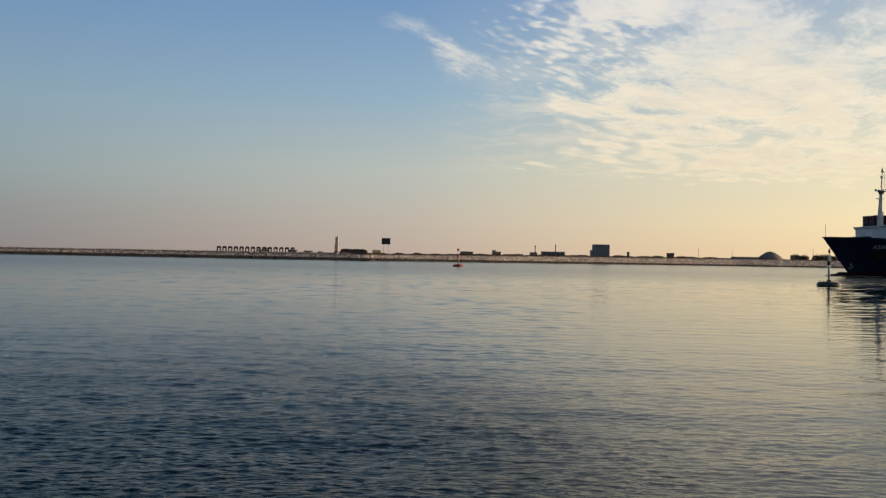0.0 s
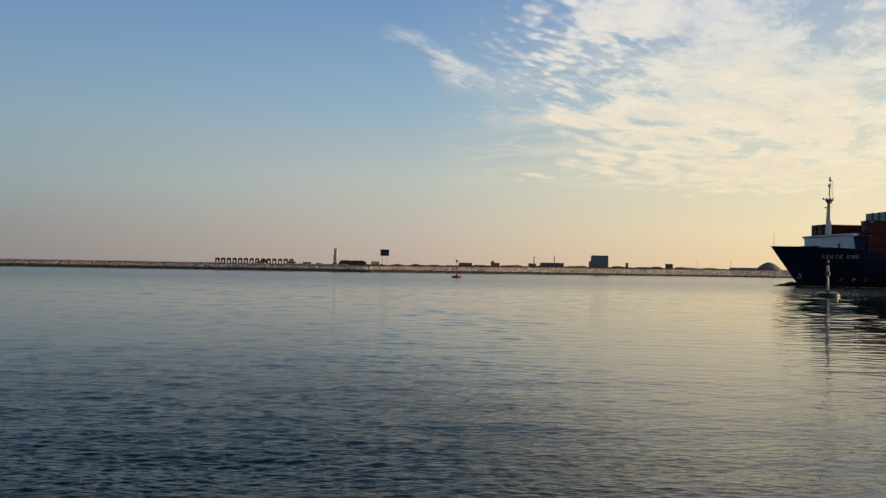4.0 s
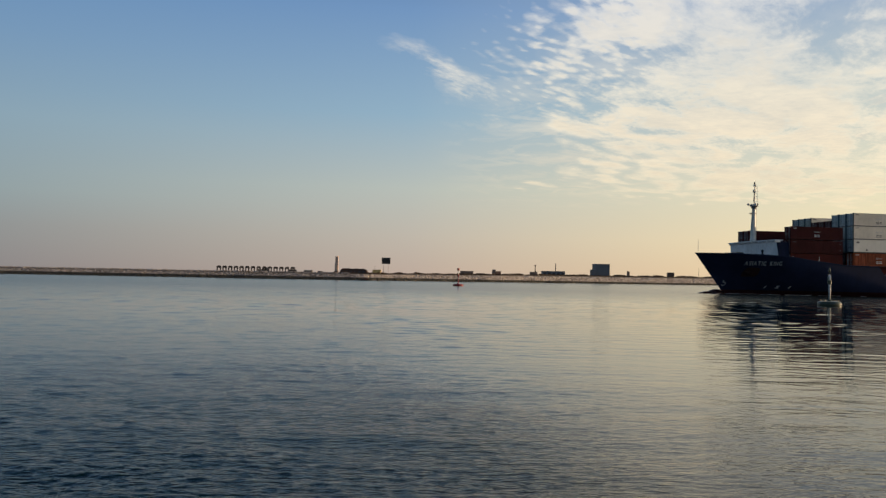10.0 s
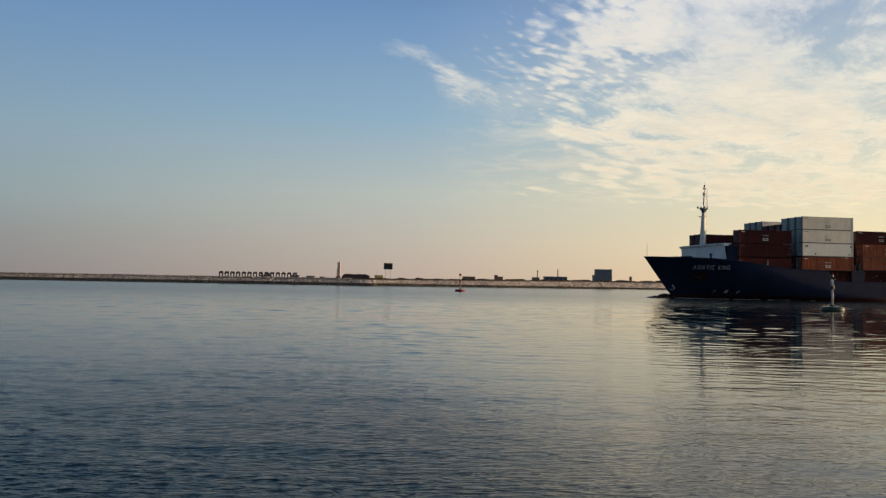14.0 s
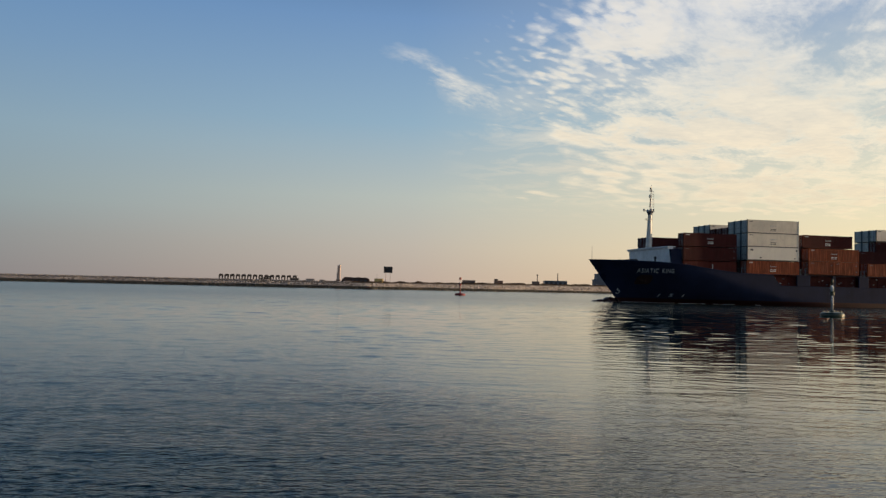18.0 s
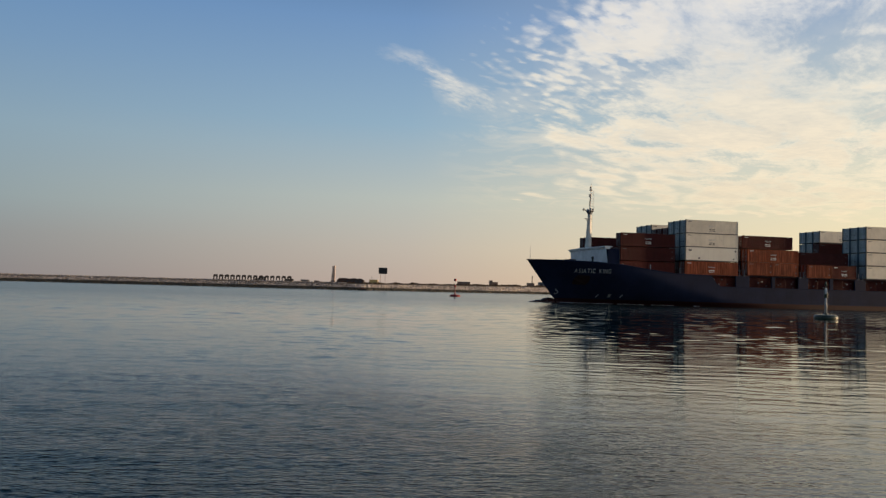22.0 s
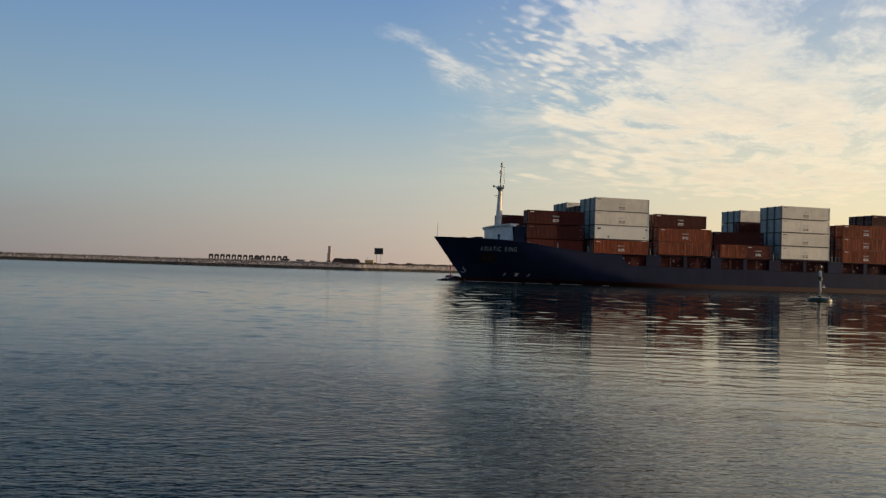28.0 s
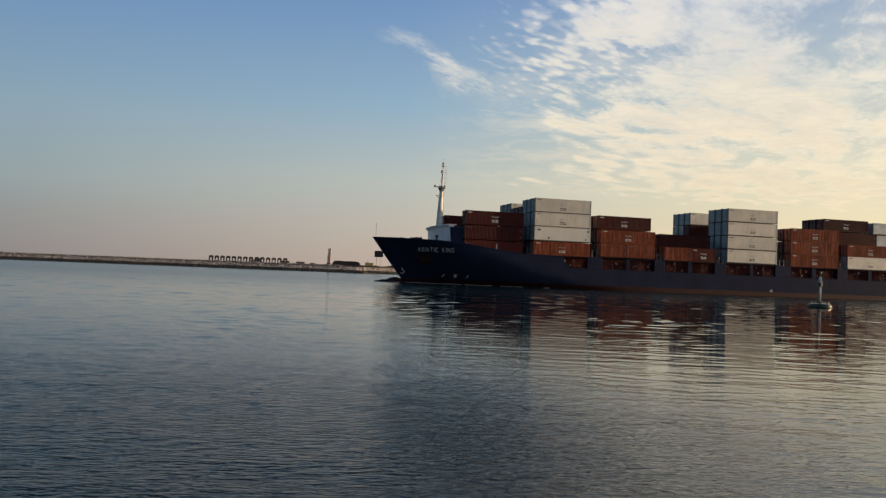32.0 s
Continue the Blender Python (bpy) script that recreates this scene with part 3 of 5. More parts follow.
def make_shore():
    n = 260
    bm = B()
    rows = []
    for i in range(n + 1):
        az = -1.2 + 2.4 * i / n
        y, h = shore(az)
        k = 1.0 + 0.0012 * (y - 440)
        prof = ((-2, -1.5), (0, -0.2), (5.5 * k, h * 0.75), (8 * k, h - 0.15), (14, h - 0.25), (200, h - 0.6), (900, h - 1.5), (1500, -2))
        rows.append([bm.verts.new((az * (y + d), y + d, z)) for d, z in prof])
    for a, b in zip(rows, rows[1:]):
        for k in range(len(a) - 1):
            bm.faces.new((a[k], b[k], b[k + 1], a[k + 1]))
    ob = new("ground", mesh_of("ground", bm, EARTH))
    tagged(ob, "flat dusty earth fill behind the breakwater", "ground", kind="structure")
    # armour stones
    rng = random.Random(4)
    bm = B()
    ico = B()
    bmesh.ops.create_icosphere(ico, subdivisions=1, radius=1.0)
    vs = [v.co.copy() for v in ico.verts]
    fs = [[v.index for v in f.verts] for f in ico.faces]
    ico.free()
    verts, faces = [], []
    for _ in range(20000):
        az = rng.uniform(-0.66, 0.72)
        y, h = shore(az)
        k = 1.0 + 0.0012 * (y - 440)
        f = rng.random() ** 0.8 * 1.15
        d = 5.5 * k * min(f, 0.95) / 0.9 * 1.05 + rng.uniform(-0.3, 0.3)
        z = min(h * 0.72, h * 0.79 * f) + rng.uniform(-0.35, 0.1)
        s = rng.uniform(0.3, 0.95) * (0.75 + 0.4 * h / 5)
        s *= y / 470 * (0.78 if az < -0.1 else 0.9)
        sc = Vector((rng.uniform(0.7, 1.4), rng.uniform(0.7, 1.3), rng.uniform(0.5, 0.95))) * s
        rot = Euler((rng.uniform(-0.7, 0.7), rng.uniform(-0.7, 0.7), rng.uniform(0, 6.3))).to_matrix()
        c = Vector((az * (y + d), y + d, z))
        o = len(verts)
        for v in vs:
            w = Vector((v.x * sc.x, v.y * sc.y, v.z * sc.z)) * rng.uniform(0.8, 1.12)
            verts.append(c + rot @ w)
        faces += [[o + j for j in q] for q in fs]
    # rubble left along the crest of the outer arm
    for _ in range(2600):
        az = rng.uniform(-0.66, -0.10)
        y, h = shore(az)
        d = rng.uniform(7.5, 11.5)
        s = rng.uniform(0.18, 0.5)
        rot = Euler((rng.uniform(-0.7, 0.7), rng.uniform(-0.7, 0.7), rng.uniform(0, 6.3))).to_matrix()
        c = Vector((az * (y + d), y + d, h - 0.15 + rng.uniform(0, 0.35)))
        o = len(verts)
        verts += [c + rot @ (v * s * rng.uniform(0.75, 1.15)) for v in vs]
        faces += [[o + j for j in q] for q in fs]
    me = bpy.data.meshes.new("armour_stones")
    me.from_pydata(verts, [], faces)
    me.materials.append(ROCK)
    st = new("armour_stones", me)
    tagged(st, "piled pale grey quarry stones of a breakwater", "rocks", kind="stuff")


make_shore()


# ---- the container ship ----
# Local axes: x aft from the tip of the bow, y to starboard of the centre line, z up from the water.
BEAM = 11.36
SHEER = [(-1, 8.95), (-0.35, 8.92), (10, 8.5), (16, 8.15), (20.6, 7.49), (24.8, 7.0), (28.2, 6.63), (36, 6.5), (200, 6.5)]
STEM = [(-3, 6.7), (0, 6.35), (1.2, 5.5), (4.4, 3.0), (9.0, -0.45)]


def lerp(table, x):
    for (a, u), (b, v) in zip(table, table[1:]):
        if x <= b:
            return u + (v - u) * max(0.0, min(1.0, (x - a) / (b - a)))
    return table[-1][1]


def breadth(x, z):
    """Half the hull's breadth at x and height z."""
    u = x - lerp(STEM, z)
    if u <= 0:
        return 0.0
    zc = max(0.0, min(1.0, z / 9.0))
    length = 46 - 28 * zc ** 0.6
    p = 1.7 + 1.3 * zc ** 0.6
    return BEAM * (1 - max(0.0, 1 - u / length) ** p)


STATIONS = [-0.4, 0.0, 0.7, 1.5, 2.5, 3.5, 4.5, 5.5, 6.5, 7.5, 8.5, 10, 11.5, 13, 15, 17, 19, 21.5, 24, 26, 28.5, 31, 34, 36.3, 36.7, 37.2, 37.8, 38.6, 43, 50, 60, 75, 90, 105, 120, 132]
END = 132.0
RAIL = 4.22


def hull_top(x):
    """Top of the plating: the sheer, swept down to the rail of the side openings."""
    return lerp(SHEER, x) if x < 36.4 else RAIL + (6.5 - RAIL) * max(0.0, (38.6 - x) / 2.2) ** 1.6


def hull_shell(bm, lows, side, offset=0.0):
    """One side of the shell between heights given as functions of x."""
    rows = []
    for i, s in enumerate(STATIONS):
        row = []
        for f in lows:
            z = f(s)
            x = max(s, lerp(STEM, z)) if s < 9 else s
            row.append(bm.verts.new((x, side * (breadth(x, z) + offset), z)))
        rows.append(row)
    for a, b in zip(rows, rows[1:]):
        for k in range(len(lows) - 1):
            try:
                bm.faces.new((a[k], b[k], b[k + 1], a[k + 1]))
            except ValueError:
                pass
    return rows


def make_ship():
    ship = thing("container_ship", "navy-blue hulled container ship under way, white foremast and red boot-topping", "ship")
    at = lambda f: (lambda x: 0.95 + f * (hull_top(x) - 0.95))
    for side, nm in ((-1, "port"), (1, "starboard")):
        bm = B()
        hull_shell(bm, [at(k / 8) for k in range(9)], side)
        bmesh.ops.remove_doubles(bm, verts=bm.verts, dist=0.002)
        hull = part("hull_side", bm, HULL, ship, "navy-blue painted steel side", smooth=True)
        bm = B()
        hull_shell(bm, [lambda x, q=q: q for q in (-2.6, -1.2, 0.0, 0.45, 0.95)], side, 0.0)
        bmesh.ops.remove_doubles(bm, verts=bm.verts, dist=0.002)
        part("boot_top", bm, BOOT, ship, "dull red boot-topping at the waterline", smooth=True)
    # transom
    bm = B()
    box(bm, END - 0.1, END, -BEAM, BEAM, -2.6, 6.6)
    part("transom", bm, HULL, ship)
    # decks
    bm = B()
    vs = []
    for s in STATIONS[:23]:
        z = lerp(SHEER, s) - 1.05
        w = max(0.02, breadth(s, z) - 0.05)
        vs.append((bm.verts.new((s + 0.25, -w, z)), bm.verts.new((s + 0.25, w, z))))
    for a, b in zip(vs, vs[1:]):
        bm.faces.new((a[0], b[0], b[1], a[1]))
    part("foredeck", bm, DECK, ship, "rust-red painted foredeck")
    bm = B()
    box(bm, 34, END - 0.1, -BEAM + 0.06, BEAM - 0.06, 3.5, 3.75)
    part("main_deck", bm, DECK, ship)
    # solid topside pillars between the openings, both sides
    pillars = [(42.0, 45.2), (50.55, 51.35), (57.0, 59.4), (64.75, 65.6), (71.05, 73.8), (79.5, 80.3), (85.8, 89.6),
               (95.0, 96.0), (101.5, 104.2), (109.6, 110.5), (116.0, 118.6), (124, 125), (131, 132)]
    for a, b in pillars:
        for side in (-1, 1):
            bm = B()
            y0, y1 = side * (BEAM - 0.35), side * BEAM
            box(bm, a, b, min(y0, y1), max(y0, y1), RAIL - 0.02, 6.6, 0.04)
            part("side_pillar", bm, HULL, ship)
    for side in (-1, 1):
        bm = B()
        y0, y1 = side * (BEAM - 0.3), side * (BEAM + 0.05)
        box(bm, 38, END, min(y0, y1), max(y0, y1), RAIL - 0.05, RAIL + 0.08, 0.03)
        part("rail_sill", bm, HULL, ship)
        bm = B()
        box(bm, 29, END, side * (BEAM - 0.1) - 0.12, side * (BEAM - 0.1) + 0.12, 6.53, 6.60, 0.02)
        part("container_stringer", bm, HULL, ship)
        # bulwark cap along the sheer
        bm = B()
        pipe(bm, [Vector((s, side * breadth(s, lerp(SHEER, s)), lerp(SHEER, s))) for s in STATIONS[:24]], 0.09)
        part("bulwark_rail", bm, HULL, ship)
        # fender strakes: faint horizontal weld seams on the parallel side
        for z in (1.75, 3.05):
            bm = B()
            box(bm, 46, END - 0.2, side * BEAM - 0.02, side * BEAM + 0.02, z - 0.02, z + 0.02)
            part("weld_seam", bm, HULL, ship)
    # inner wall added to block sky light seen through the side passages
    bm = B()
    box(bm, 37, END - 0.3, -6.75, -6.55, 3.85, 6.6)
    part("hatch_coaming", bm, DARKRED, ship)
    # foam along the cut of the bow
    rf = random.Random(12)
    for a, b in ((6.0, 17.5), (18.2, 23.5), (25.0, 29.5), (33.6, 34.8)):
        bm = B()
        k = int((b - a) / 0.4)
        inn, outer = [], []
        for i in range(k + 1):
            x = a + (b - a) * i / k
            y = -breadth(x, 0.05)
            wv = (0.02 + 0.34 * rf.random() ** 2) * math.sin(math.pi * (i + 0.3) / (k + 0.6))
            inn.append(bm.verts.new((x, y + 0.05, 0.05 + 0.10 * rf.random())))
            outer.append(bm.verts.new((x - 0.1, y - 0.08 - wv, 0.015)))
        for i in range(k):
            bm.faces.new((inn[i], inn[i + 1], outer[i + 1], outer[i]))
        part("bow_foam", bm, FOAM, ship, "thin white line of bow foam")
    # bulbous bow, awash
    bm = B()
    ball(bm, (3.6, 0, -0.85), 1.0, 3, (4.4, 1.6, 1.45))
    ball(bm, (4.6, 0, -0.55), 1.0, 3, (2.4, 1.5, 1.6))
    part("bulbous_bow", bm, WETDARK, ship, "wet dark bulbous bow, awash", smooth=True)
    # forecastle house with a white front and navy sides
    bm = B()
    vs = []
    for f in (-1.0, -0.67, -0.33, 0, 0.33, 0.67, 1.0):
        row = []
        for half, dx, z in ((10.15, 0.35, 7.0), (9.75, 0.0, 11.25), (9.7, 0.2, 11.3)):
            row.append(bm.verts.new((12.6 + 0.008 * (9.5 * f) ** 2 + dx, half * f, z)))
        vs.append(row)
    for a, b in zip(vs, vs[1:]):
        for k in range(2):
            bm.faces.new((a[k], b[k], b[k + 1], a[k + 1]))
    front = part("forecastle_front", bm, SHIPWHITE, ship, "white-painted curved front wall", smooth=False)
    bm = B()
    vs = []
    for y0, y1, z in ((10.1, 10.1, 7.0), (9.7, 9.7, 11.3)):
        vs.append([bm.verts.new(p) for p in ((13.75, -y0, z), (16.1, -y0, z), (16.1, y1, z), (13.75, y1, z))])
    for k in range(4):
        m = (k + 1) % 4
        bm.faces.new((vs[0][k], vs[0][m], vs[1][m], vs[1][k]))
    bm.faces.new(vs[1])
    part("forecastle_house", bm, HULL, ship, "navy-blue house wall")
    # overhanging wind deflector on small brackets
    bm = B()
    vs = []
    for f in (-1.0, -0.67, -0.33, 0, 0.33, 0.67, 1.0):
        x = 12.6 + 0.008 * (9.5 * f) ** 2
        vs.append([bm.verts.new((x + dx, 10.0 * f, z)) for dx, z in ((-0.45, 11.62), (-0.45, 11.82), (1.3, 11.82), (1.3, 11.62))])
    for a, b in zip(vs, vs[1:]):
        for k in range(4):
            m = (k + 1) % 4
            bm.faces.new((a[k], b[k], b[m], a[m]))
    bm.faces.new(vs[0])
    bm.faces.new(vs[-1])
    part("wind_deflector", bm, SHIPWHITE, ship, "white overhanging cap on brackets")
    for k in range(15):
        y = -9.6 + k * 1.37
        x = 12.6 + 0.008 * y * y
        bm = B()
        box(bm, x - 0.3, x + 0.8, y - 0.28, y + 0.28, 11.26, 11.64)
        part("deflector_bracket", bm, SHIPWHITE, ship)
    # foremast
    bm = B()
    lathe(bm, [(0.78, 0), (0.66, 0.5), (0.55, 3.5), (0.40, 7.0), (0.36, 8.3), (0.30, 8.5)], 14)
    mast = part("foremast", bm, MASTGREY, ship, "tapered white steel foremast", smooth=True, at=pose(13.45, 0, 11.6, 0, 1.6, 0))
    bm = B()
    box(bm, -0.5, 0.6, -0.95, 0.95, 8.15, 8.30, 0.03)
    for y in (-0.9, 0.9):
        tube(bm, (-0.1, y, 8.3), (-0.1, y, 8.75), 0.26, 0.2, 8)
        ball(bm, (0.45, y * 0.8, 8.55), 0.26, 1)
    tube(bm, (-1.35, 0, 8.35), (0, 0, 8.35), 0.09)
    ball(bm, (-1.4, 0, 8.45), 0.3, 1)
    tube(bm, (-0.6, 0, 8.0), (-0.2, 0, 7.3), 0.1, 0.06, 6)
    lathe(bm, [(0.40, 7.45), (0.62, 7.9), (0.86, 8.16)], 12)
    part("crosstree", bm, STEEL, mast, "lookout platform with lamps")
    bm = B()
    box(bm, -1.0, 0.5, -0.4, 0.4, 6.5, 6.58)
    tube(bm, (-0.9, 0, 6.5), (-0.3, 0, 5.9), 0.05, seg=5)
    part("lamp_bracket", bm, MASTGREY, mast)
    bm = B()
    tube(bm, (0.05, 0, 8.3), (0.1, 0, 13.0), 0.16, 0.09)
    tube(bm, (0.1, 0, 12.9), (0.1, 0, 14.1), 0.07, 0.05, 6)
    box(bm, -0.3, 0.2, -0.2, 0.2, 11.2, 11.9, 0.05)
    box(bm, -0.2, 0.3, -0.25, 0.25, 12.6, 13.0, 0.05)
    part("topmast", bm, MASTGREY, mast)
    bm = B()
    lathe(bm, [(0.09, 13.0), (0.17, 13.1), (0.17, 13.45), (0.09, 13.55)], 10)
    part("masthead_lamp", bm, BLACK, mast)
    # thin black tube along the topmast's forward side
    bm = B()
    tube(bm, (-0.16, 0, 9.2), (-0.08, 0, 11.1), 0.05, seg=6)
    part("cable_run", bm, BLACK, mast)
    bm = B()
    tube(bm, (0.75, 0.3, 1.0), (0.55, 0.3, 8.1), 0.025, seg=5)
    tube(bm, (0.75, -0.1, 1.0), (0.55, -0.1, 8.1), 0.025, seg=5)
    for k in range(22):
        z = 1.1 + k * 0.32
        tube(bm, (0.75 - 0.028 * (z - 1), -0.1, z), (0.75 - 0.028 * (z - 1), 0.3, z), 0.018, seg=4)
    for z in (2.5, 4.5, 6.5):
        tube(bm, (0.3, 0.1, z), (0.75, 0.1, z), 0.03, seg=4)
    part("mast_ladder", bm, MASTGREY, mast)
    bm = B()
    tube(bm, (0.75, 0.1, 9.0), (0.62, 0.1, 12.8), 0.022, seg=5)
    tube(bm, (0.95, 0.1, 9.0), (0.8, 0.1, 12.8), 0.022, seg=5)
    for k in range(7):
        tube(bm, (0.1, 0.1, 9.3 + k * 0.55), (0.95 - 0.02 * k, 0.1, 9.3 + k * 0.55), 0.03, seg=4)
    part("topmast_ladder", bm, MASTGREY, mast)
    # bow fittings
    bm = B()
    tube(bm, (0.3, 0, 8.6), (0.3, 0, 11.85), 0.05, 0.03, 6)
    part("jackstaff", bm, MASTGREY, ship, "thin bow flagstaff")
    for x, y in ((8.4, -2.3), (8.4, 2.3)):
        bm = B()
        tube(bm, (x, y - 0.8, 8.5), (x, y + 0.8, 8.5), 0.62, seg=12)
        box(bm, x - 0.8, x + 0.9, y - 1.2, y - 0.9, 7.5, 9.2, 0.1)
        box(bm, x - 0.8, x + 0.9, y + 0.9, y + 1.2, 7.5, 9.2, 0.1)
        part("anchor_windlass", bm, BLACK, ship, "black anchor windlass")
    for x, y in ((1.8, -1.0), (3.2, -2.6), (4.8, -4.4), (6.6, -6.2), (9.6, -8.2), (11.6, -9.3), (4.8, 4.4), (11.6, 7.3)):
        bm = B()
        box(bm, x - 0.4, x + 0.4, y - 0.2, y + 0.2, 7.5, 7.75)
        tube(bm, (x - 0.22, y, 7.7), (x - 0.22, y, 9.0 if -6.5 < y < -3 else 8.6), 0.14, seg=8)
        tube(bm, (x + 0.22, y, 7.7), (x + 0.22, y, 9.0 if -6.5 < y < -3 else 8.6), 0.14, seg=8)
        part("mooring_bollard", bm, BLACK, ship)
    # ventilators and a lamp post abreast of the house
    bm = B()
    tube(bm, (11.2, -7.8, 7.4), (11.2, -7.8, 9.3), 0.2, seg=8)
    ball(bm, (11.2, -7.8, 9.4), 0.34, 1)
    part("deck_ventilator", bm, BLACK, ship)
    # anchor, snug in its hawse
    bm = B()
    xa, za = 9.4, 4.6
    ya = -breadth(xa, za)
    tube(bm, (xa, ya + 0.1, za + 1.0), (xa, ya - 0.35, za), 0.16)
    tube(bm, (xa - 0.9, ya - 0.1, za + 0.3), (xa, ya - 0.42, za - 0.15), 0.16, 0.2)
    tube(bm, (xa + 0.9, ya - 0.3, za + 0.3), (xa, ya - 0.42, za - 0.15), 0.16, 0.2)
    part("anchor", bm, HAWSE, ship, "rusty stockless anchor in its hawse")

    def on_hull(x, z, out):
        e = 0.05
        y = breadth(x, z)
        nx = -(breadth(x + e, z) - breadth(x - e, z)) / (2 * e)
        nz = -(breadth(x, z + e) - breadth(x, z - e)) / (2 * e)
        k = 1 / math.sqrt(1 + nx * nx + nz * nz)
        return Vector((x + out * nx * k, -(y + out * k), z + out * nz * k))

    def plate(bm, pts):
        """A thin raised plate laid on the port bow, pts in (x, z)."""
        top = [bm.verts.new(on_hull(x, z, 0.035)) for x, z in pts]
        low = [bm.verts.new(on_hull(x, z, -0.02)) for x, z in pts]
        bm.faces.new(top)
        for i in range(len(pts)):
            j = (i + 1) % len(pts)
            bm.faces.new((top[i], low[i], low[j], top[j]))

    # rust-stained plate round the anchor's hawse
    bm = B()
    plate(bm, [(8.3, 3.9), (10.5, 3.9), (10.9, 4.4), (10.9, 5.4), (10.4, 5.8), (8.6, 5.8), (8.2, 5.3), (8.1, 4.3)])
    part("hawse_plate", bm, HAWSE, ship, "rust-stained plate round the hawse")
    # the name, letter by letter
    x = NAME_X
    for ch in "ASIATIC KING":
        if ch == " ":
            x += 0.50
            continue
        cu = bpy.data.curves.new("letter", "FONT")
        cu.body, cu.size, cu.extrude, cu.offset = ch, 1.20, 0.02, 0.012
        ob = bpy.data.objects.new("letter", cu)
        me = bpy.data.meshes.new_from_object(ob)
        wide = max(v.co.x for v in me.vertices)
        for v in me.vertices:
            v.co = on_hull(x + v.co.x * 0.70 - 0.22 * v.co.y, NAME_Z + v.co.y, 0.04 + v.co.z)
        me.materials.append(MARKP)
        bpy.data.objects.remove(ob)
        lt = new("letter", me)
        lt.parent = ship
        x += wide * 0.70 + 0.13
    # thruster and bulb marks
    bm = B()
    cx, cz = 5.9, 2.2
    for k in range(9):
        a0, a1 = radians(120 - 30 * k), radians(120 - 30 * (k + 1))
        plate(bm, [(cx + 0.30 * math.cos(a0), cz + 0.30 * math.sin(a0)), (cx + 0.42 * math.cos(a0), cz + 0.42 * math.sin(a0)),
                   (cx + 0.42 * math.cos(a1), cz + 0.42 * math.sin(a1)), (cx + 0.30 * math.cos(a1), cz + 0.30 * math.sin(a1))])
    plate(bm, [(cx - 0.2, cz + 0.32), (cx - 0.2, cz + 0.8), (cx - 0.05, cz + 0.8), (cx - 0.05, cz + 0.32)])
    part("bulb_mark", bm, MARKP, ship, "white bulbous-bow symbol")
    for x0, lean in ((13.3, 0.25), (17.8, 0.25)):
        bm = B()
        plate(bm, [(x0, 1.4), (x0 + 0.18, 1.4), (x0 + lean + 0.18, 1.95), (x0 + lean, 1.95)])
        part("draught_mark", bm, MARKP, ship)
    bm = B()
    plate(bm, [(15.4, 1.42), (16.1, 1.42), (16.1, 1.52), (15.4, 1.52)])
    plate(bm, [(15.55, 1.55), (15.95, 1.55), (15.95, 1.9), (15.55, 1.9)])
    plate(bm, [(15.4, 1.92), (16.1, 1.92), (16.1, 2.0), (15.4, 2.0)])
    part("thruster_mark", bm, MARKP, ship)
    bm = B()
    plate(bm, [(84.5, 1.0), (85.3, 1.0), (85.3, 1.15), (84.5, 1.15)])
    plate(bm, [(84.8, 1.15), (85.0, 1.15), (85.0, 1.55), (84.8, 1.55)])
    part("load_line_mark", bm, MARKP, ship)
    return ship


NAME_X, NAME_Z = 7.75, 6.3
STRETCH = 1.009  # fitted height of hull and cargo against their length
ship = make_ship()
ship.scale = (1, 1, STRETCH)


# ---- containers ----
CW, TIER = 2.44, 2.88


def corrugated(bm, length, z0, z1, y, out, period=0.28, depth=0.030):
    n = max(2, round(length / period))
    xs = []
    for k in range(n):
        a = length * k / n
        p = length / n
        xs += [(a, 0), (a + 0.30 * p, 0), (a + 0.45 * p, depth), (a + 0.85 * p, depth)]
    xs.append((length, 0))
    lo = [bm.verts.new((x, y - out * d, z0)) for x, d in xs]
    hi = [bm.verts.new((x, y - out * d, z1)) for x, d in xs]
    for k in range(len(xs) - 1):
        bm.faces.new((lo[k], lo[k + 1], hi[k + 1], hi[k]))
    return bm


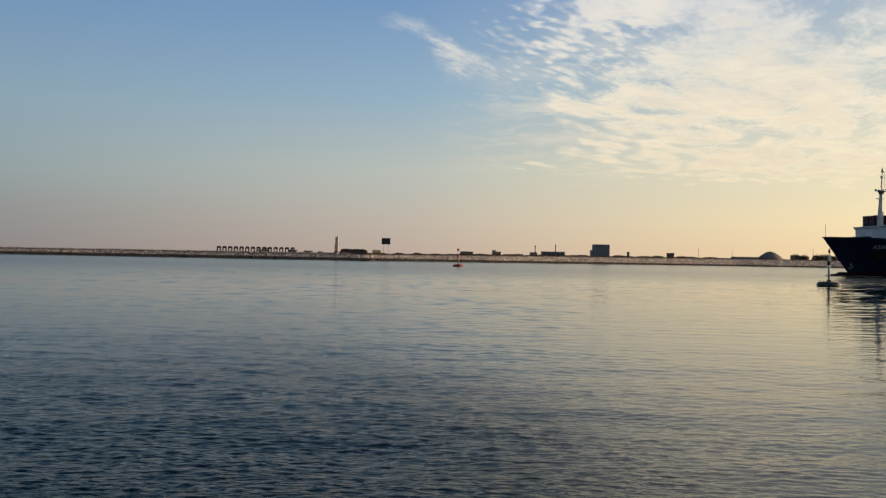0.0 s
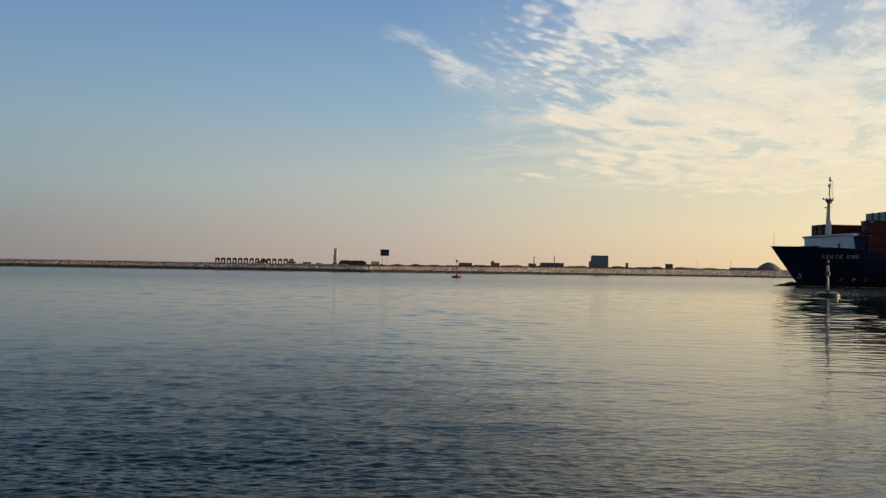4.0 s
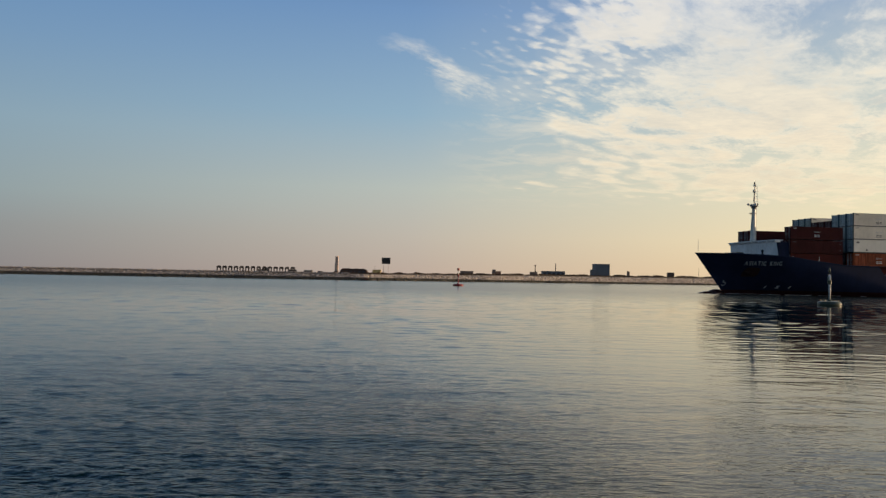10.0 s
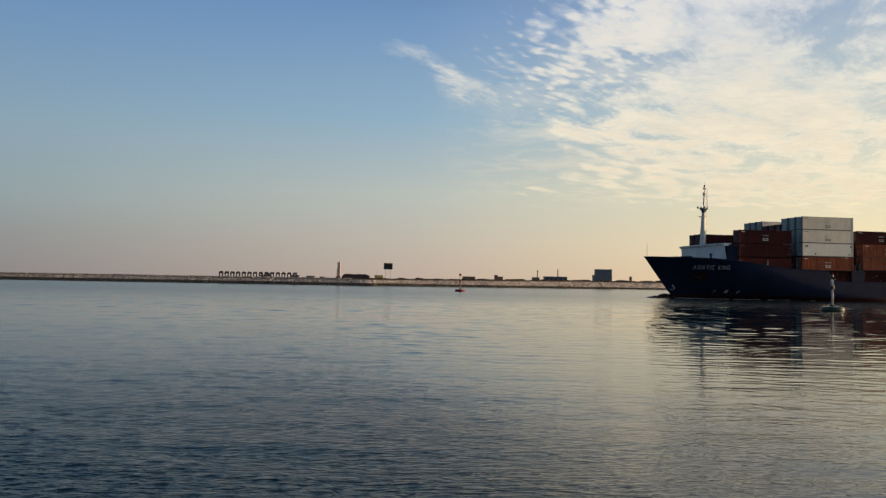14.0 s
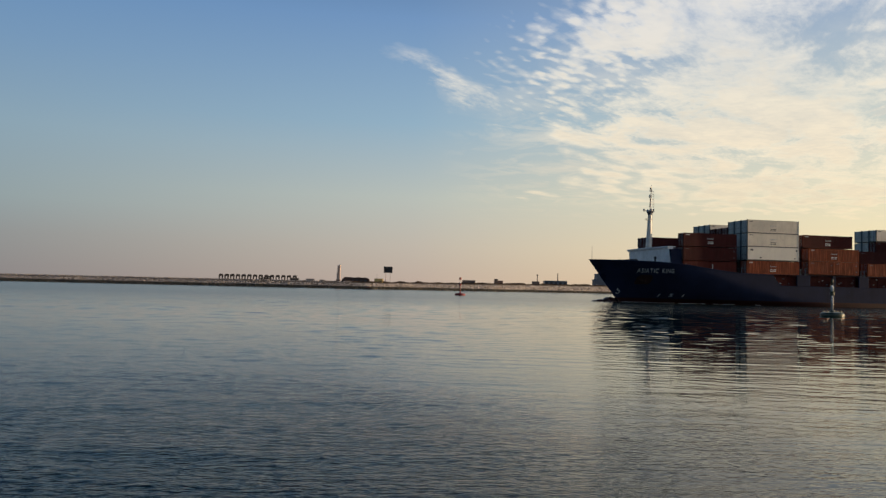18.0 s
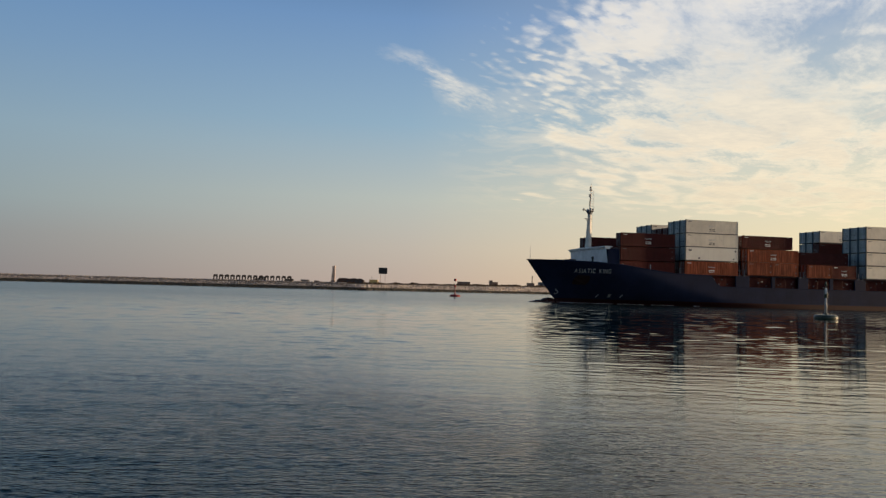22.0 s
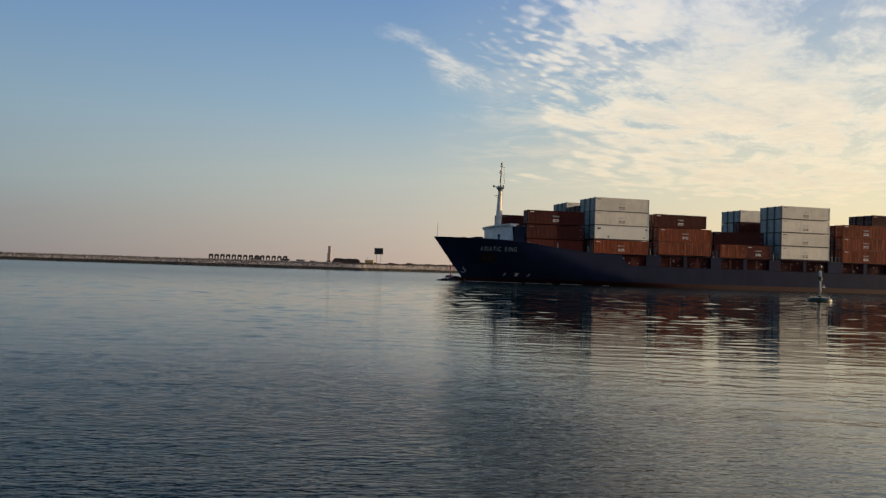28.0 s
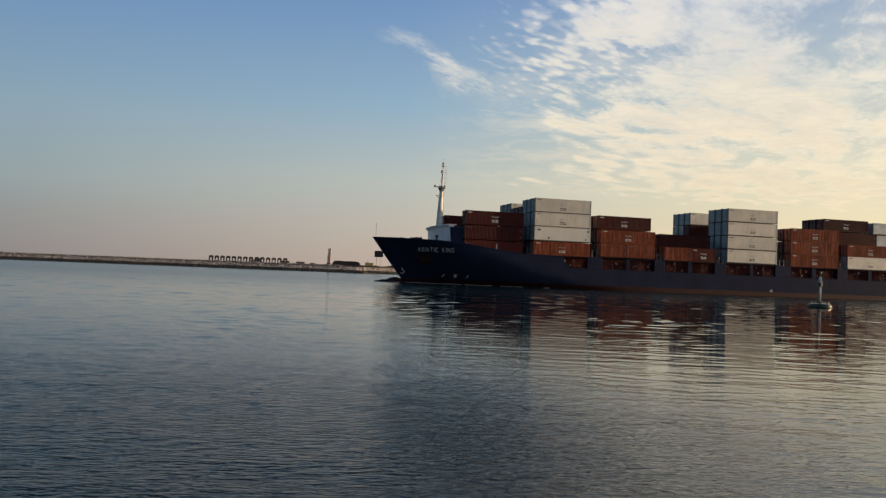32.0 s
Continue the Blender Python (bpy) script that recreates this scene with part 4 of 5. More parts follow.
def make_container(length, height, side_mat, end_mat, mark_mat, flat, label, marked=True):
    c = thing("shipping_container", label, "container", "containers on the ship's deck")
    L, H = length, height
    for y, out in ((0.03, -1), (CW - 0.03, 1)):
        bm = B()
        if flat:
            corrugated(bm, L - 0.2, 0.14, H - 0.1, y, out, 1.5, 0.003)
            bmesh.ops.translate(bm, vec=(0.1, 0, 0), verts=bm.verts)
        else:
            corrugated(bm, L - 0.2, 0.14, H - 0.1, y, out)
            bmesh.ops.translate(bm, vec=(0.1, 0, 0), verts=bm.verts)
        part("side_wall", bm, side_mat, c)
        for nm, z0, z1 in (("bottom_rail", 0.0, 0.16), ("top_rail", H - 0.12, H)):
            bm = B()
            y0, y1 = (0, 0.12) if out < 0 else (CW - 0.12, CW)
            box(bm, 0.1, L - 0.1, y0, y1, z0, z1)
            # smooth boxes: dark bottom rail paints in the shaded gap between tiers
            part(nm, bm, side_mat if nm == "top_rail" else DARKMETAL if flat else side_mat, c)
    for x in (0, L - 0.16):
        for y in (0, CW - 0.16):
            bm = B()
            # front posts of smooth boxes widened to draw the dark gap
            wide = 0.27 if flat and x == 0 else 0.16
            inner = 0 if y == 0 else 0.16 - wide
            box(bm, x, x + 0.16, y + inner, y + inner + wide, 0.0, H, 0.015)
            box(bm, x - 0.006, x + 0.166, y - 0.006, y + 0.166, 0.0, 0.12)
            box(bm, x - 0.006, x + 0.166, y - 0.006, y + 0.166, H - 0.12, H + 0.004)
            part("corner_post", bm, POST_GAPSHADE if flat and x == 0 else side_mat, c)
    bm = B()
    box(bm, 0.1, L - 0.1, 0.1, CW - 0.1, H - 0.1, H - 0.03)
    part("roof", bm, side_mat, c)
    bm = B()
    box(bm, 0.1, L - 0.1, 0.1, CW - 0.1, 0.05, 0.12)
    part("floor", bm, BLACK, c)
    # door end towards the bow
    for y0, y1 in ((0.28, CW / 2 - 0.03), (CW / 2 + 0.03, CW - 0.28)):
        bm = B()
        box(bm, 0.02, 0.08, y0, y1, 0.14, H - 0.13, 0.01)
        leaf = part("door_leaf", bm, end_mat, c)
        for q in (0.28, 0.72):
            bm = B()
            y = y0 + (y1 - y0) * q
            tube(bm, (-0.01, y, 0.1), (-0.01, y, H - 0.1), 0.03, seg=5)
            box(bm, -0.03, 0.02, y - 0.05, y + 0.3, 1.1, 1.16)
            part("lock_rod", bm, DARKMETAL if flat else STEEL, leaf)
    bm = B()
    box(bm, L - 0.09, L - 0.03, 0.15, CW - 0.15, 0.14, H - 0.13)
    part("end_wall", bm, end_mat, c)
    if marked:
        bm = B()
        m = L / 2
        for y, t in ((-0.012, 0.012),):
            for k, w in ((-0.66, 0.42), (-0.15, 0.20), (0.15, 0.50)):
                box(bm, m + k, m + k + w, y, y + t, 0.56, 0.71)
                box(bm, m + k, m + k + w, y, y + t, 0.87, 1.02)
        part("house_mark", bm, mark_mat, c, "plain blocks of a line mark")
        bm = B()
        for y, t in ((-0.012, 0.012),):
            for k in range(7):
                dz = 0.12 * (abs(k - 3) % 2)
                box(bm, m - 0.72 + 0.22 * k, m - 0.58 + 0.22 * k, y, y + t, 1.45 + dz, 1.62 + dz)
        part("mark_dots", bm, MARKP, c)
        bm = B()
        box(bm, 0.5, 1.35, -0.012, 0.0, H - 0.42, H - 0.30)
        part("number_strip", bm, mark_mat, c)
    elif flat:
        # small plates and stencil blocks on the plain side
        for x0, x1, z0, z1 in ((0.75, 1.05, 2.0, 2.35), (1.12, 1.42, 2.0, 2.35), (3.0, 3.35, 0.42, 0.72), (L - 0.75, L - 0.4, 2.05, 2.4), (L - 1.15, L - 0.85, 0.45, 0.7)):
            bm = B()
            box(bm, x0, x1, -0.012, 0.0, z0, z1)
            part("stencil_block", bm, mark_mat, c)
    elif side_mat is RED:
        # pale stencilled strip beside the door end
        for k in range(4):
            bm = B()
            box(bm, 0.42, 0.62, -0.012, 0.004, 0.75 + 0.36 * k, 1.02 + 0.36 * k)
            part("stencil_block", bm, MARKP, c)
    else:
        bm = B()
        box(bm, 0.45, 1.25, -0.012, 0.004, H - 0.42, H - 0.32)
        part("number_strip", bm, MARKG, c)
        for z in (0.62, 1.9):
            bm = B()
            box(bm, L - 0.75, L - 0.5, -0.012, 0.004, z, z + 0.17)
            part("stencil_block", bm, MARKG, c)
    return c


KINDS = {
    # end colour of the white boxes carries the shade of the bow side
    "w": make_container(12.19, 2.80, WHITE, PALEBLUE_ENDSHADE, MARKD, True, "cream-white smooth refrigerated shipping container, forty foot"),
    "u": make_container(12.19, 2.80, CREAM, PALEBLUE_ENDSHADE, MARKD, True, "clean white smooth refrigerated shipping container, unmarked", marked=False),
    "o": make_container(12.19, 2.70, ORANGE, ORANGE, MARKW, False, "orange-brown corrugated shipping container, forty foot"),
    "d": make_container(12.19, 2.70, DARKRED, DARKRED, MARKW, False, "dark brick-red corrugated shipping container, forty foot", marked=False),
    "D": make_container(12.19, 2.70, DARKRED, DARKRED, MARKW, False, "dark brick-red corrugated shipping container with a white line mark"),
    "n": make_container(12.19, 2.48, MAROON, MAROON, MARKW, False, "low dark maroon corrugated shipping container", marked=False),
    "x": make_container(12.19, 2.70, FADED, FADED, MARKW, False, "faded orange-brown corrugated shipping container, streaked"),
    "m": make_container(12.19, 2.70, MAROON, MAROON, MARKW, False, "dark maroon corrugated shipping container, forty foot", marked=False),
    "M": make_container(12.19, 2.70, MAROON, MAROON, MARKW, False, "dark maroon corrugated shipping container with a line mark"),
    "b": make_container(12.19, 2.70, PALEBLUE_ENDSHADE, PALEBLUE_ENDSHADE, MARKD, True, "pale blue-grey smooth shipping container, forty foot"),
    "p": make_container(6.06, 2.70, FADED, FADED, MARKW, False, "bleached orange-brown corrugated shipping container, twenty foot", marked=False),
    "P": make_container(6.06, 2.70, RED, RED, MARKW, False, "brick-red unmarked shipping container, twenty foot", marked=False),
    "q": make_container(6.06, 2.70, RED, RED, MARKW, False, "brick-red corrugated shipping container, twenty foot"),
}
used = set()
CARGO = []  # (container, place in the ship's axes)


def load(kind, x, row, z):
    src = KINDS[kind]
    m = pose(x, -11.27 + 2.52 * row + (0.9 if x < 25 and row == 0 else 0.0), z * STRETCH)
    ob = src if kind not in used else copy_thing(src, m)
    used.add(kind)
    ob.matrix_basis = m
    ob.scale = (1, 1, STRETCH)
    CARGO.append((ob, m))


# bay: (x, base height, tier pitch, {row: kinds from below})
BAYS = [
    (16.25, 6.20, 2.90, {0: ["PP", "d", "D"], 1: "mm", 2: "mm", 7.1: "mmd", 8.1: "mmd"}),
    (30.3, 6.61, 2.83, {0: "ouww", 1: "mwww", 2: "mwww", 3: "nnnn", 4: "nnnn", 5: "nnnn", 6: "mmmw", 7: "mmmw", 8: "mmmw"}),
    (44.85, 6.88, 2.75, {0: ["pp", "o"], }),
    (44.85, 6.88, 2.95, {1: "mm", 2: "mm", 3: "mm"}),
    (59.25, 6.75, 2.78, {0: ["pq"], 1: "mm", 2: "mm"}),
    (73.95, 6.81, 2.90, {0: "wwww", 1: "wwww", 2: "wwww", 6: "mmdw", 7: "mmww", 8: "mmww"}),
    (89.6, 6.66, 2.77, {0: "oxo", 1: "mmd", 2: "mm"}),
    (104.1, 6.60, 2.75, {0: "wo", 1: "mm", 2: "mmd"}),
    (104.1, 6.60, 2.95, {3.1: "mmmM", 4.1: "mmmm", 5.1: "mmmm"}),
    (118.6, 6.60, 2.90, {0: "mm", 1: "mm", 3.5: "mmbb", 4.5: "mmbb", 5.5: "mmbb"}),
]
for x, base, pitch, rows in BAYS:
    for row, kinds in rows.items():
        for tier, kind in enumerate(kinds):
            z = base + tier * (pitch if kind != "n" else 2.55)
            if len(kind) == 2:
                load(kind[0], x, row, z)
                load(kind[1], x + 6.13, row, z)
            else:
                load(kind, x, row, z)
# cover slab under each bay, added to close sky gaps below the boxes
for x, base, pitch, rows in BAYS:
    if x > 25 and 0 in rows:
        bm = B()
        box(bm, x, x + 12.25, -10.3, 10.3, base - 0.32, base - 0.004, 0.03)
        part("hatch_cover", bm, DECK, ship)
# fittings in the side passages: small pale and grey boxes, stanchions, rails
rg = random.Random(31)
for a, b in ((38.3, 41.7), (45.4, 50.1), (51.5, 56.5), (59.6, 64.2), (65.8, 70.6), (74.0, 79.2), (80.5, 85.6), (89.8, 94.8), (96.2, 101.3), (104.4, 109.4), (110.7, 115.8)):
    for k in range(3):
        x, z = rg.uniform(a + 0.3, b - 0.3), rg.uniform(4.5, 6.0)
        bm = B()
        box(bm, x - 0.12, x + 0.12, -10.62, -10.36, z, z + rg.uniform(0.15, 0.3), 0.02)
        part("passage_fitting", bm, MARKP if k == 0 else MARKG, ship)
    bm = B()
    tube(bm, ((a + b) / 2, -11.0, 3.75), ((a + b) / 2, -11.0, 6.5), 0.07, seg=6)
    part("stanchion", bm, DARKRED, ship)
    bm = B()
    tube(bm, (a, -11.05, 5.15), (b, -11.05, 5.15), 0.035, seg=5)
    part("hand_rail", bm, DARKRED, ship)
# lashing posts and rods in the gaps between the bays
for x in (29.2, 43.1, 44.2, 57.7, 58.5, 72.2, 73.2, 87.0, 88.0, 88.9, 102.4, 103.4, 117.0, 117.9):
    bm = B()
    tube(bm, (x, -BEAM + 0.35, 6.5), (x, -BEAM + 0.35, 7.75), 0.09, 0.07, 6)
    box(bm, x - 0.16, x + 0.16, -BEAM + 0.2, -BEAM + 0.5, 6.48, 6.75)
    box(bm, x - 0.14, x + 0.14, -BEAM + 0.25, -BEAM + 0.45, 7.6, 7.85)
    part("lashing_post", bm, MARKG, ship, "grey steel lashing post between the bays")
# a third tier stowed inboard, a little high on its stack
for row, kind in ((0.8, "D"), (1.8, "m"), (2.8, "m")):
    load(kind, 44.85, row, 12.60)
# boxes stowed on the main deck, seen through the side openings
for x, kind in ((44.85, "d"), (59.25, "d"), (73.95, "d"), (89.6, "d"), (104.1, "d"), (37.0, "P")):
    src = KINDS[kind]
    m = pose(x, -10.3, 3.76 * STRETCH)
    CARGO.append((copy_thing(src, m), m))


# ---- buoys ----
def make_buoy(at, paint, band, label, scale=1.0, topmark="cone"):
    b = thing("channel_buoy", label, "buoy", at=at)
    s = scale
    bm = B()
    lathe(bm, [(0.8 * s, -0.5 * s), (1.12 * s, -0.3 * s), (1.25 * s, -0.02 * s), (1.29 * s, 0.18 * s), (1.25 * s, 0.36 * s), (1.12 * s, 0.48 * s), (0.8 * s, 0.53 * s), (0.2 * s, 0.56 * s)], 28)
    body = part("float", bm, paint, b, smooth=True)
    bm = B()
    lathe(bm, [(1.27 * s, 0.12 * s), (1.33 * s, 0.14 * s), (1.33 * s, 0.24 * s), (1.27 * s, 0.26 * s)], 28)
    part("fender_band", bm, paint, body)
    bm = B()
    lathe(bm, [(0.30 * s, 0.54 * s), (0.28 * s, 0.66 * s), (0.15 * s, 0.74 * s)], 16)
    part("socket", bm, paint, b, smooth=True)
    bm = B()
    tube(bm, (0, 0, 0.6 * s), (0, 0, 2.9 * s), 0.125 * s, 0.10 * s, 12)
    pillar = part("pillar", bm, band, b, smooth=True)
    for z in (1.35, 1.7, 2.05):
        bm = B()
        lathe(bm, [(0.135 * s, z * s), (0.155 * s, (z + 0.01) * s), (0.155 * s, (z + 0.08) * s), (0.135 * s, (z + 0.09) * s)], 12)
        part("clamp_ring", bm, STEEL, pillar)
    if topmark == "cone":
        # a small daymark drum, the white lantern above it and a slim topmark on its spike
        bm = B()
        lathe(bm, [(0.11 * s, 2.42 * s), (0.22 * s, 2.48 * s), (0.23 * s, 2.86 * s), (0.12 * s, 2.92 * s)], 12)
        part("radar_reflector", bm, paint, b)
        for q in range(4):
            a = q * math.pi / 2 + 0.4
            bm = B()
            tube(bm, (0.26 * s * math.cos(a), 0.26 * s * math.sin(a), 2.86 * s), (0.2 * s * math.cos(a), 0.2 * s * math.sin(a), 3.62 * s), 0.03 * s, 0.025 * s, 5)
            part("cage_bar", bm, paint, b)
        bm = B()
        lathe(bm, [(0.12 * s, 2.92 * s), (0.19 * s, 2.98 * s), (0.20 * s, 3.3 * s), (0.16 * s, 3.5 * s), (0.06 * s, 3.6 * s)], 14)
        part("lantern", bm, MARKW, b, "white lantern housing", smooth=True)
        bm = B()
        tube(bm, (0, 0, 3.55 * s), (0.04 * s, 0, 3.95 * s), 0.035 * s, seg=6)
        part("spike", bm, paint, b)
        bm = B()
        lathe(bm, [(0.05 * s, 3.82 * s), (0.12 * s, 3.88 * s), (0.12 * s, 4.1 * s), (0.06 * s, 4.3 * s), (0.03 * s, 4.34 * s)], 12)
        part("topmark", bm, paint, b, smooth=True)
        for q in range(4):
            a = q * math.pi / 2 + 0.6
            bm = B()
            tube(bm, (1.05 * s * math.cos(a), 1.05 * s * math.sin(a), 0.5 * s), (1.05 * s * math.cos(a), 1.05 * s * math.sin(a), 0.68 * s), 0.07 * s, seg=6)
            part("lifting_eye", bm, paint, b)
        return b
    bm = B()
    lathe(bm, [(0.12 * s, 2.35 * s), (0.28 * s, 2.42 * s), (0.28 * s, 2.85 * s), (0.12 * s, 2.9 * s)], 12)
    part("radar_reflector", bm, paint, b)
    bm = B()
    tube(bm, (0, 0, 2.85 * s), (0, 0, 3.85 * s), 0.10 * s, 0.08 * s, 8)
    part("lantern", bm, MARKW, b)
    bm = B()
    tube(bm, (0, 0, 3.8 * s), (0, 0, 4.35 * s), 0.3 * s, seg=12)
    part("topmark", bm, paint, b)
    return b


make_buoy(pose(46.0, 91.8, 0), GREEN, MARKP, "dark green conical channel buoy with a grey pillar, afloat")
make_buoy(pose(8.15, 233.0, 0), BUOYRED, BUOYRED, "red-and-white can channel buoy afloat near the breakwater", 1.2, "can")


# ---- things on the far shore ----
def shore_at(az, back=9.0, el=None):
    y, h = shore(az)
    return az * (y + back), y + back, h - 0.3


def up(el, y):
    """Height at depth y of what is seen el above the horizon."""
    return 2.35 + el * y


def block(name, label, category, az0, az1, el_top, mat, back=14.0, depth=6.0, roof=None, windows=0, parapet=True):
    mid = (az0 + az1) / 2
    y, h = shore(mid)
    y += back
    g = h - 0.6
    w = (az1 - az0) * y
    top = up(el_top, y) - g
    b = thing(name, label, category, at=pose(mid * y, y, g))
    bm = B()
    box(bm, -w / 2, w / 2, 0, depth, -0.4, top, 0.05)
    part("wall", bm, mat, b)
    bm = B()
    box(bm, -w / 2 - 0.12, w / 2 + 0.12, -0.12, depth + 0.12, top - 0.05, top + 0.2, 0.03)
    part("roof", bm, roof or mat, b)
    for k in range(windows):
        x = -w / 2 + w * (k + 0.5) / windows
        bm = B()
        box(bm, x - w / windows * 0.28, x + w / windows * 0.28, -0.06, 0.05, top * 0.35, top * 0.75)
        part("window", bm, DARKMETAL, b)
    return b


def pole(name, label, az, el_top, back=20.0, r=0.12, arms=True):
    y, h = shore(az)
    y += back
    g = h - 0.7
    top = up(el_top, y) - g
    b = thing(name, label, "mast", at=pose(az * y, y, g))
    bm = B()
    tube(bm, (0, 0, -0.3), (0, 0, top), r, r * 0.5, 7)
    part("shaft", bm, DARKMETAL, b)
    if arms:
        bm = B()
        tube(bm, (-0.8, 0, top * 0.93), (0.8, 0, top * 0.93), r * 0.5, seg=5)
        part("crossarm", bm, DARKMETAL, b)
    return b


def make_arch_units():
    """A row of precast concrete portal units along the breakwater's crest."""
    first = None
    n = 14
    for k in range(n):
        az = -0.2660 + 0.0985 * (k + 0.5) / n
        x, y, z = shore_at(az, 9.5)
        m = pose(x, y, z, 0, 0, 11)
        if first is None:
            first = thing("concrete_portal_unit", "dark weathered precast concrete portal unit on the crest", "concrete block", "row of portal units", at=m)
            for x0, x1 in ((-1.12, -0.52), (0.48, 1.12)):
                bm = B()
                box(bm, x0, x1, 0, 2.2, -0.3, 1.98, 0.08)
                part("upright", bm, DARKCONC, first)
            # lintel with sloped shoulders, longer to one side
            bm = B()
            pts = [(-1.2, 1.7), (-1.18, 2.7), (-0.95, 3.2), (-0.6, 3.4), (0.75, 3.4), (1.08, 3.2), (1.25, 2.7), (1.2, 1.7), (0.5, 1.7), (0.34, 2.2), (-0.38, 2.2), (-0.54, 1.7)]
            f = [bm.verts.new((p, 0, q)) for p, q in pts]
            g = [bm.verts.new((p, 2.2, q)) for p, q in pts]
            bm.faces.new(f)
            bm.faces.new(g)
            for i in range(len(pts)):
                j = (i + 1) % len(pts)
                bm.faces.new((f[i], g[i], g[j], f[j]))
            part("lintel", bm, DARKCONC, first)
            bm = B()
            box(bm, -1.25, 1.25, -0.25, 2.4, -0.45, 0.25, 0.05)
            part("footing", bm, DARKCONC, first)
        else:
            copy_thing(first, m)
    for k, (a0, a1, hh) in enumerate(((-0.2155, -0.203, 1.9), (-0.21, -0.2, 2.9))):
        x0, y, z = shore_at((a0 + a1) / 2, 10.5 + k)
        w = (a1 - a0) * y
        b = thing("stacked_concrete_slabs", "stack of weathered concrete slabs on the crest", "concrete block", at=pose(x0, y, z))
        for q in range(3):
            bm = B()
            box(bm, -w / 2 + 0.3 * q, w / 2 - 0.2 * q, 0, 2, hh * q / 3, hh * (q + 1) / 3 - 0.08, 0.05)
            part("slab", bm, CONCRETE, b)


make_arch_units()
# low hut at the row's end
block("site_hut", "low dark sheet-metal site hut", "hut", -0.1755, -0.1665, 0.0062, DARKMETAL, 10, 3)
block("site_cabin", "low pale site cabin on the breakwater crest", "cabin", -0.1570, -0.1470, 0.0058, CONCRETE, 12, 3, windows=3)
block("site_cabin", "low pale site cabin on the breakwater crest", "cabin", -0.1400, -0.1345, 0.0050, CONCRETE, 13, 3)
pole("light_mast", "thin dark steel lighting mast on the shore", -0.1690, 0.0098, 12, 0.16)
# harbour light tower
ty, th = shore(-0.1168)
ty += 12
PALE = rough_stuff("weathered_pink_plaster", (0.70, 0.50, 0.38), 0.6)
tower = thing("light_tower", "weathered pinkish-brown stepped harbour light tower", "tower", at=pose(-0.1168 * ty, ty, th - 0.4))
tt = up(0.0246, ty) - th + 0.4
for nm, x0, x1, y0, y1, z0, z1, mat in (("base", -1.25, 1.1, -1.0, 1.0, -0.2, tt * 0.17, DUSTY), ("core", -0.5, 0.5, -0.6, 0.7, tt * 0.1, tt * 0.93, PALE),
                                        ("column", 0.30, 1.0, -0.8, 0.8, tt * 0.15, tt, PALE), ("column", -0.95, -0.42, -0.8, 0.8, tt * 0.15, tt * 0.58, PALE),
                                        ("column", -0.62, -0.2, -0.75, 0.75, tt * 0.55, tt * 0.98, PALE)):
    bm = B()
    box(bm, x0, x1, y0, y1, z0, z1, 0.05)
    part(nm, bm, mat, tower)
for f in (0.35, 0.56, 0.76, 0.92):
    bm = B()
    box(bm, -0.8 if f < 0.6 else -0.62, 1.05, -0.86, 0.86, tt * f - 0.12, tt * f + 0.12, 0.03)
    part("landing", bm, PALE, tower)
# long dark shed
sy, sh = shore(-0.0955)
sy += 13
shed = thing("long_shed", "long low dark brown shed with a flat sagging roof", "shed", at=pose(-0.0957 * sy, sy, sh - 0.4))
sw, st_ = 0.0335 * sy, up(0.0094, sy) - sh + 0.4
bm = B()
pts = []
for k in range(13):
    f = k / 12
    pts.append((-sw / 2 + sw * f, st_ * min(1.0, 0.55 + 5.0 * f, 0.70 + 2.6 * (1 - f)) * (0.93 if k in (5, 6, 9) else 1.0)))
lo = [bm.verts.new((x, 0, -0.3)) for x, z in pts]
hi = [bm.verts.new((x, 0, z)) for x, z in pts]
lo2 = [bm.verts.new((x, 7, -0.3)) for x, z in pts]
hi2 = [bm.verts.new((x, 7, z)) for x, z in pts]
for k in range(12):
    bm.faces.new((lo[k], lo[k + 1], hi[k + 1], hi[k]))
    bm.faces.new((lo2[k], lo2[k + 1], hi2[k + 1], hi2[k]))
    bm.faces.new((hi[k], hi[k + 1], hi2[k + 1], hi2[k]))
bm.faces.new((lo[0], hi[0], hi2[0], lo2[0]))
bm.faces.new((lo[-1], hi[-1], hi2[-1], lo2[-1]))
part("wall", bm, rough_stuff("brown_shed", (0.06, 0.035, 0.028), 0.5), shed)
for k in range(6):
    bm = B()
    x = -sw / 2 + sw * (k + 0.6) / 6.4
    box(bm, x - 0.75, x + 0.75, -0.05, 0.05, 0.3, st_ * 0.62)
    part("door", bm, DARKMETAL, shed)
block("site_office", "small yellowish site office cabin", "cabin", -0.0720, -0.0615, 0.0080, rough_stuff("ochre_wall", (0.70, 0.50, 0.20), 0.5), 12, 4)
pole("light_mast", "thin dark steel lighting mast on the shore", -0.0690, 0.0128, 14, 0.10, False)
# billboard on two legs
by, bh = shore(-0.0553)
by += 11
board = thing("signal_board", "dark square signal board on two posts", "signboard", at=pose(-0.0553 * by, by, bh - 0.4))
z0, z1 = up(0.0158, by) - bh + 0.4, up(0.0236, by) - bh + 0.4
bm = B()
box(bm, -0.0054 * by, 0.0054 * by, -0.12, 0.12, z0, z1, 0.03)
part("panel", bm, BLACK, board, "blackish panel")
